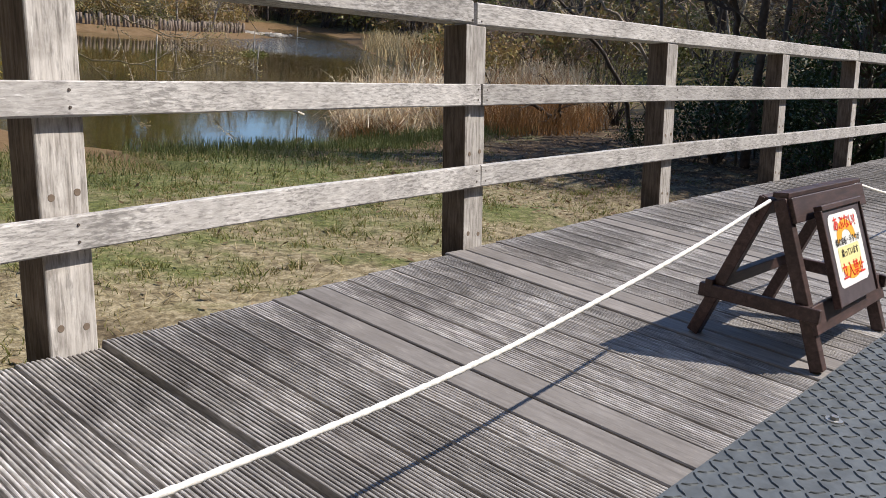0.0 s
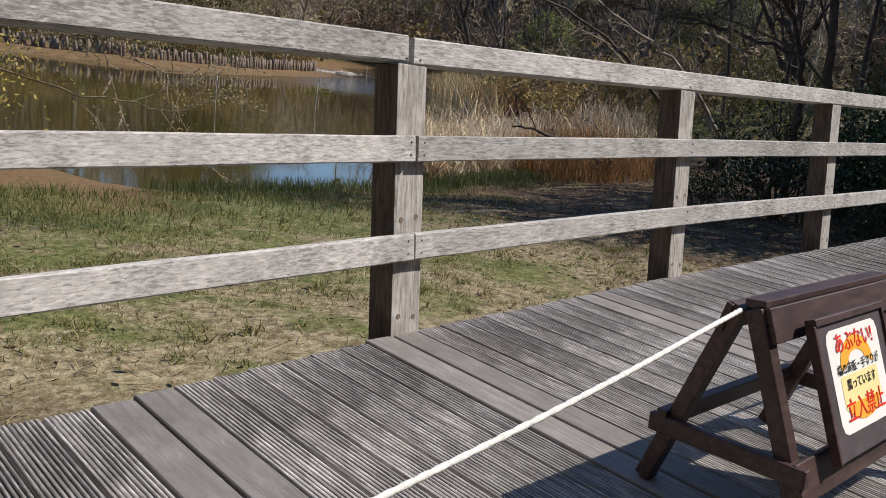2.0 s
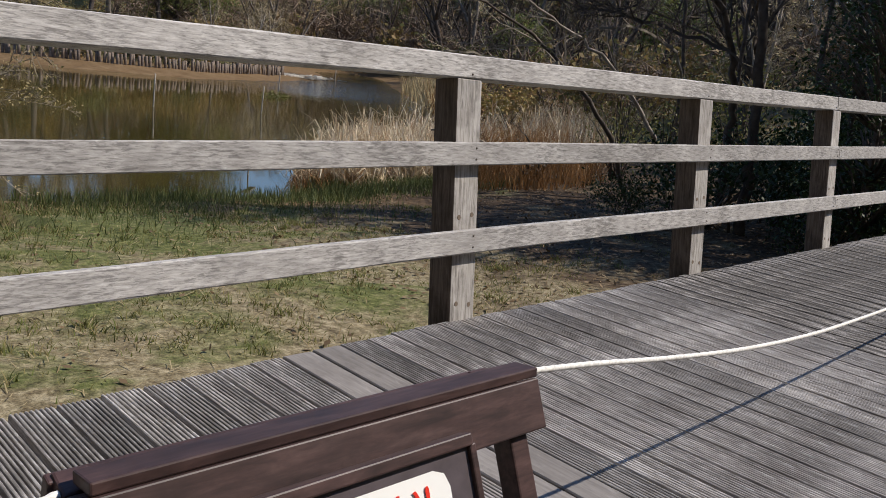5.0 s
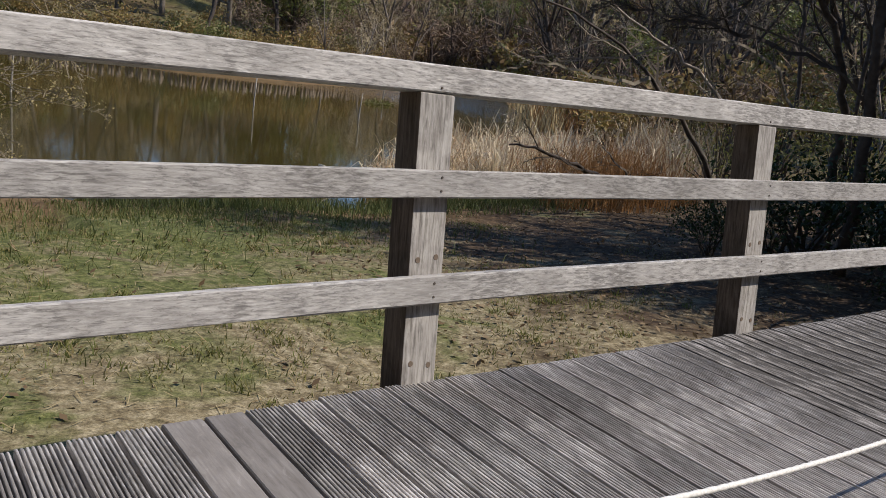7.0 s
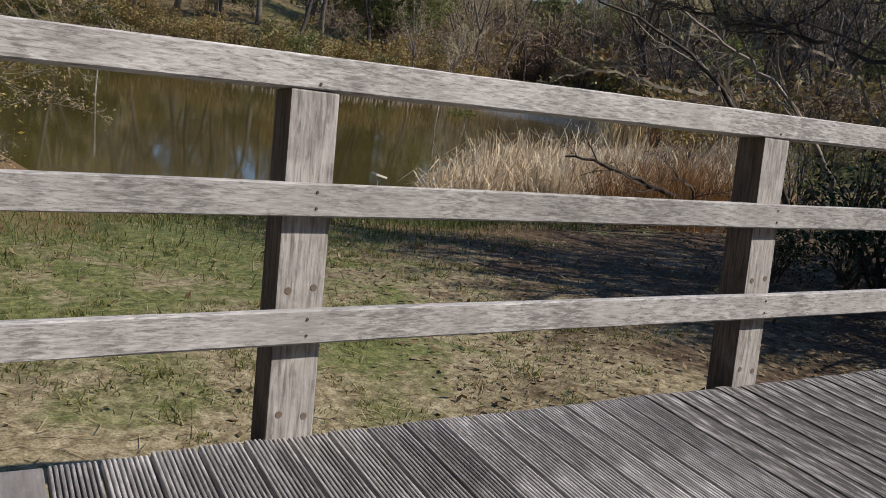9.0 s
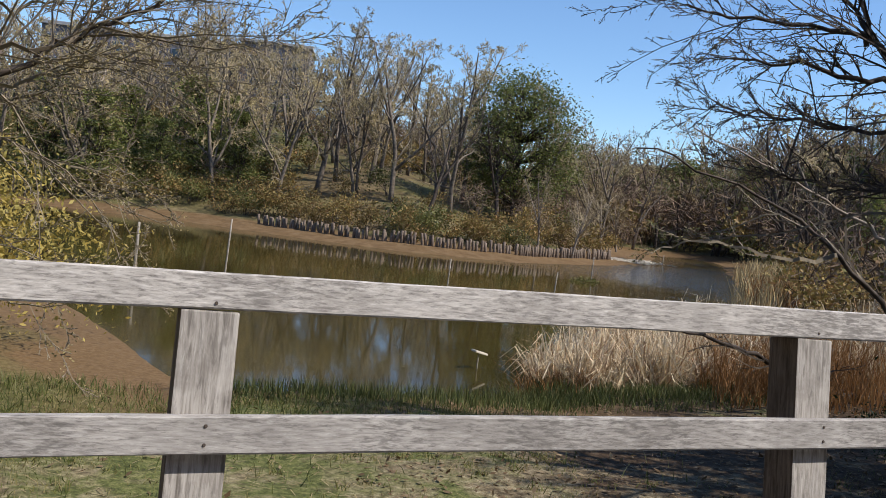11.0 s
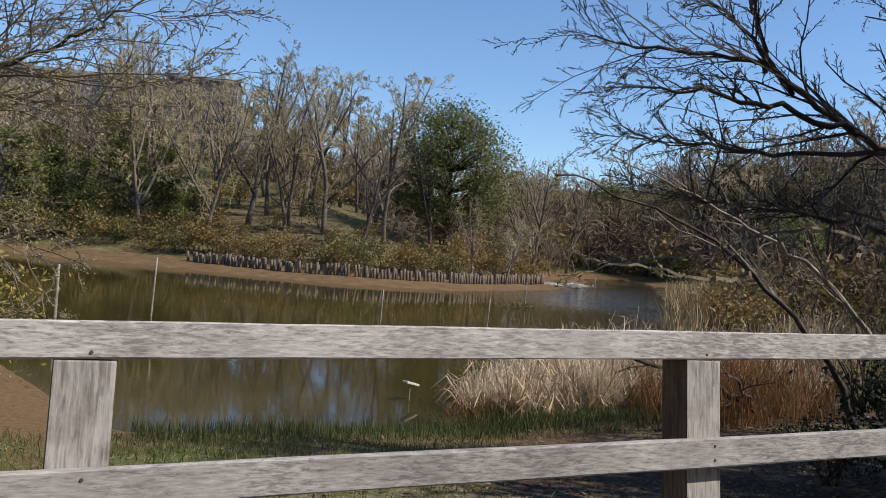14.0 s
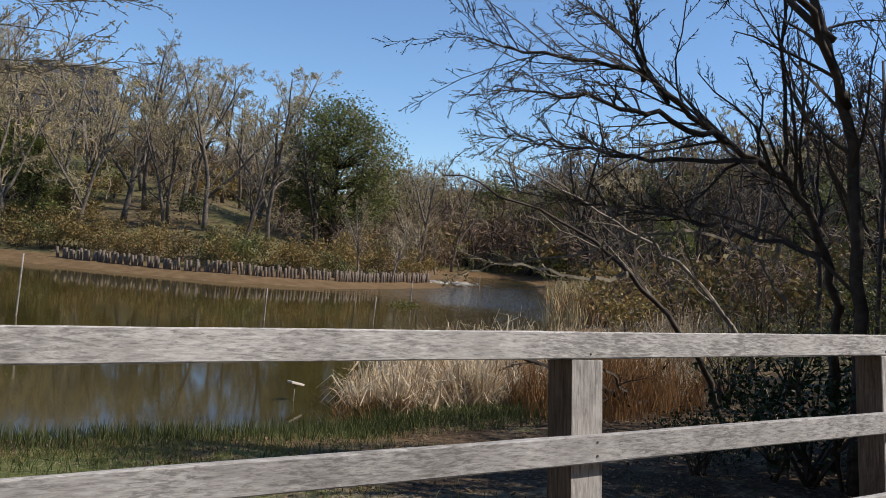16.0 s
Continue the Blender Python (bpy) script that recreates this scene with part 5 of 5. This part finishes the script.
def evergreen(name, seed, h, w, clumps, per, size, label, leaf_mat, m, layered=False):
    g = Grower(seed)
    rng = g.rng
    trunk = g.line((0, 0, -0.2), (0.02, 0.02, 1), h * 0.8, 0.03, 0.1, 6)
    g.put(trunk, 0.02 * h, 0.006 * h)
    for _ in range(clumps):
        a = rng.random() * 6.283
        if layered:
            f = rng.random()
            z = h * (0.12 + 0.85 * f)
            q = (1 - f) ** 0.8 * w * 0.5 * rng.uniform(0.25, 1.0) + 0.1
        else:
            e = math.asin(rng.uniform(-0.75, 1))
            q = w * 0.5 * math.cos(e) * rng.uniform(0.55, 1.0)
            z = h * 0.5 + h * 0.46 * math.sin(e) * rng.uniform(0.7, 1.0)
        c = Vector((q * math.cos(a), q * math.sin(a), z))
        i = max(1, min(len(trunk) - 1, int(z / h * 7)))
        g.put([trunk[i], trunk[i].lerp(c, 0.6) + Vector((0, 0, 0.1)), c], 0.05, 0.02)
        s = w * rng.uniform(0.06, 0.11)
        for _ in range(per):
            leaf_quad(*g.leaf, c + Vector((rng.gauss(0, s), rng.gauss(0, s), rng.gauss(0, s * (0.3 if layered else 0.55)))), rng, size * rng.uniform(0.6, 1.3), 0.3, 0.5)
    return plant(name, g, label, "tree", M_BARK_DARK, M_TWIG_DARK, leaf_mat, m)


x, y = polar(24.2, 67)
evergreen("evergreen_tree", 201, 12.6, 9.6, 280, 75, 0.26, "large rounded dark evergreen tree by the far shore", M_LEAF_EVER, on_ground(x, y, 0, 1.0, 0.1))
x, y = polar(-12.5, 68)
ev = evergreen("evergreen_tree", 202, 6, 5.5, 70, 50, 0.28, "smaller rounded dark evergreen tree by the far shore", M_LEAF_EVER, on_ground(x, y, 40, 1.0, 0.1))
rng = random.Random(12)
spread_copies(ev, rng, [(*polar(-10, 78), 1.0), (*polar(4.0, 64), 0.75), (*polar(58, 44), 0.9), (*polar(47, 60), 0.8), (*polar(28.5, 108), 1.2), (*polar(31, 112), 1.3), (*polar(33.3, 109), 1.2), (*polar(35.6, 113), 1.4), (*polar(38, 108), 1.3), (*polar(40.2, 104), 1.4), (*polar(42.6, 100), 1.4), (*polar(45, 96), 1.5), (*polar(48.5, 94), 1.5), (*polar(52, 90), 1.5), (*polar(55.5, 86), 1.5)], "rounded evergreens on the slope")
x, y = polar(2.5, 66)
cf = evergreen("conifer", 203, 9, 6, 110, 45, 0.3, "dark green conifer with layered boughs on the slope", M_LEAF_EVER, on_ground(x, y, 0, 1.0, 0.1), True)
spread_copies(cf, rng, [(*polar(-3.2, 64), 0.85), (*polar(-6.0, 66), 0.9), (*polar(5.6, 62.5), 0.7), (*polar(4.6, 68), 0.8), (*polar(-1.5, 70), 0.9), (*polar(0.6, 63), 0.55), (*polar(7.2, 66), 0.45)], "layered conifers on the slope")
ol = bush("shore_bush", 301, 2.6, 1.9, 680, 0.18, "olive-brown bush along the far shore", M_LEAF_OLIVE, on_ground(*polar(9, 62)), 6, 0.55, 28)
gr = bush("shore_bush", 302, 2.8, 2.2, 680, 0.175, "green bush along the far shore", M_LEAF_GREEN, on_ground(*polar(3, 62)), 6, 0.55, 28)
br = bush("brushwood", 303, 3.0, 2.4, 430, 0.62, "bare grey-brown brushwood among the trees", M_BRUSH, on_ground(*polar(20, 62)), 6, 0.052, 36)
many, some, bare = [], [], []
for k in range(64):
    a = -10 + 41 * (k + rng.random()) / 64
    lo = 40
    while float(pond_distance(*[np.array([v]) for v in polar(a, lo)])[0]) < 2.6 or lo < 41:
        lo += 0.5
        if lo > 80:
            break
    x, y = polar(a, lo + rng.uniform(0, 4.5))
    (some if rng.random() < (0.5 if a < 9 else 0.22) else many).append((x, y, rng.uniform(0.55, 1.15)))
for k in range(46):
    x, y = polar(rng.uniform(-14, 30), rng.uniform(60, 84))
    if float(pond_distance(np.array([x]), np.array([y]))[0]) > 6:
        (some if rng.random() < 0.45 else many).append((x, y, rng.uniform(0.5, 1.25)))
for k in range(70):
    x, y = polar(rng.uniform(38, 80), rng.uniform(24, 64))
    if float(pond_distance(np.array([x]), np.array([y]))[0]) > 1.5:
        (some if rng.random() < 0.35 else many).append((x, y, rng.uniform(0.7, 1.3)))
# undergrowth: open litter under the trees in the middle of the slope, dense elsewhere
for k in range(250):
    a, d = rng.uniform(-16, 62), rng.uniform(56, 116)
    if a > 38 and d > 92:
        d -= 40
    if 8 < a < 18.5 and d < 82 and rng.random() < 0.8:
        continue
    x, y = polar(a, d)
    if float(pond_distance(np.array([x]), np.array([y]))[0]) < 3:
        continue
    pick = rng.choices((many, some, bare), (3, 2.2, 2) if a < 22 else (2, 0.8, 3))[0]
    pick.append((x, y, rng.uniform(0.7, 1.3) * (1.0 if d < 80 else 1.5)))
for k in range(44):
    x, y = polar(rng.uniform(25, 47), rng.uniform(92, 124))
    if float(pond_distance(np.array([x]), np.array([y]))[0]) > 3:
        (bare if rng.random() < 0.7 else many).append((x, y, rng.uniform(1.7, 2.5)))
for k in range(70):
    x, y = polar(rng.uniform(34, 66), rng.uniform(62, 104))
    if float(pond_distance(np.array([x]), np.array([y]))[0]) > 3:
        bare.append((x, y, rng.uniform(1.6, 2.4)))
for k in range(34):
    x, y = polar(26.5 + 14 * (k + rng.random()) / 34, rng.uniform(84, 106))
    if float(pond_distance(np.array([x]), np.array([y]))[0]) > 3:
        (bare if rng.random() < 0.75 else many).append((x, y, rng.uniform(1.9, 2.6)))
for k in range(40):
    x, y = polar(rng.uniform(-14, 26), rng.uniform(98, 122))
    (bare if rng.random() < 0.5 else many).append((x, y, rng.uniform(1.6, 2.3)))
mass = random.Random(31)
for k in range(14):
    x, y = polar(13 + 8 * (k + mass.random()) / 14, mass.uniform(98, 116))
    bare.append((x, y, mass.uniform(2.2, 2.9)))
for k in range(80):
    x, y = polar(27 + 34 * (k + mass.random()) / 80, mass.uniform(88, 126))
    if float(pond_distance(np.array([x]), np.array([y]))[0]) > 4:
        bare.append((x, y, mass.uniform(2.5, 3.3) if x < 0.8 * y else mass.uniform(2.6, 3.6)))
for k in range(20):
    x, y = polar(50 + 17 * (k + mass.random()) / 20, mass.uniform(50, 70))
    if float(pond_distance(np.array([x]), np.array([y]))[0]) > 3:
        bare.append((x, y, mass.uniform(1.6, 2.3)))
for k in range(26):
    x, y = polar(rng.uniform(44, 72), rng.uniform(22, 44))
    if float(pond_distance(np.array([x]), np.array([y]))[0]) > 2:
        bare.append((x, y, rng.uniform(0.8, 1.3)))
ol_far = bush("undergrowth_bush", 304, 2.6, 1.9, 300, 0.27, "olive-brown bush under the trees of the slope", M_LEAF_OLIVE, on_ground(*polar(9, 84)), 4, 0.55, 24)
gr_far = bush("undergrowth_bush", 305, 2.8, 2.2, 300, 0.25, "green bush under the trees of the slope", M_LEAF_GREEN, on_ground(*polar(3, 84)), 4, 0.55, 24)


def marsh(x, y):
    """The open reed marsh on the near side of the inlet."""
    return ((x - 40) / 12) ** 2 + ((y - 35) / 9) ** 2 < 1


def parted(places):
    """Places clear of the marsh, the near ones and the far ones."""
    clear = [p for p in places if not marsh(p[0], p[1])]
    return [p for p in clear if math.hypot(p[0], p[1]) < 70], [p for p in clear if math.hypot(p[0], p[1]) >= 70]


spread_copies(br, rng, sum(parted(bare), []), "brushwood on the slopes")
for near_bush, far_bush, places, name in ((ol, ol_far, many, "olive bushes"), (gr, gr_far, some, "green bushes")):
    close, away = parted(places)
    spread_copies(near_bush, rng, close, name + " along the shore")
    spread_copies(far_bush, rng, away, name + " on the slope")
V, F = [], []


def on_marsh(r):
    for _ in range(20):
        x, y = r.uniform(19, 53), r.uniform(19, 45)
        if marsh(x, y) or abs(shore_distance(x, y) - 0.6) < 0.8 and x - y > -6:
            d = shore_distance(x, y)
            if d > -0.2:
                return Vector((x, y, gz(x, y) - 0.05))
    return None


blades(rng, 7000, on_marsh, 1.3, 0.03, 0.3, V, F, 0.6, 2)
tagged(new("marsh_reeds", mesh_of("marsh_reeds", V, F, M_STRAW)), "tan dry reeds covering the marsh beside the inlet", "reeds", kind="stuff")

# Evergreens added mostly out of view, to throw shade on the bank.
shady = evergreen("shade_tree", 204, 9.0, 3.4, 95, 55, 0.1, "tall dark evergreen tree added to shade the bank by the fence", M_LEAF_DARK, on_ground(8.8, 0.7, 0, 1.0, 0.1))
spread_copies(shady, rng, [(10.8, 0.8, 1.05), (6.95, 0.85, 0.45), (12.6, 1.3, 1.1)], "dark evergreens by the fence")

# ---- building behind the trees ----
x, y = polar(7.5, 118)
house = tagged(new("apartment_building"), "grey apartment building half hidden behind the bare trees", "building")
house.matrix_basis = pose(x, y, gz(x, y) - 0.3, 0, 0, -14)
part("wall", box_bm(9, 9, 10.5, 0.05, (0, 0, 5.25)), M_WALL, house)
part("roof", box_bm(9.6, 9.6, 0.4, 0.05, (0, 0, 10.7)), M_ROOF, house)
part("low_wing", box_bm(26, 8, 10.0, 0.05, (-17.6, 2, 5.0)), M_WALL, house)
part("wing_roof", box_bm(26.5, 8.6, 0.5, 0.05, (-17.6, 2, 10.25)), M_ROOF, house, "pale flat roof edge")
for wz in (2.2, 5.2, 8.2):
    for wx in (-2.6, 0.4, 2.9):
        win = part("window", box_bm(1.5, 0.12, 1.4, 0.02, (wx, -4.54, wz)), M_ROOF, house)
        part("pane", box_bm(1.3, 0.06, 1.2, 0.0, (wx, -4.6, wz)), M_GLASS, win)
    for wx in range(-29, -5, 4):
        win = part("window", box_bm(1.8, 0.12, 1.3, 0.02, (wx, -2.04, wz)), M_ROOF, house)
        part("pane", box_bm(1.6, 0.06, 1.1, 0.0, (wx, -2.1, wz)), M_GLASS, win)
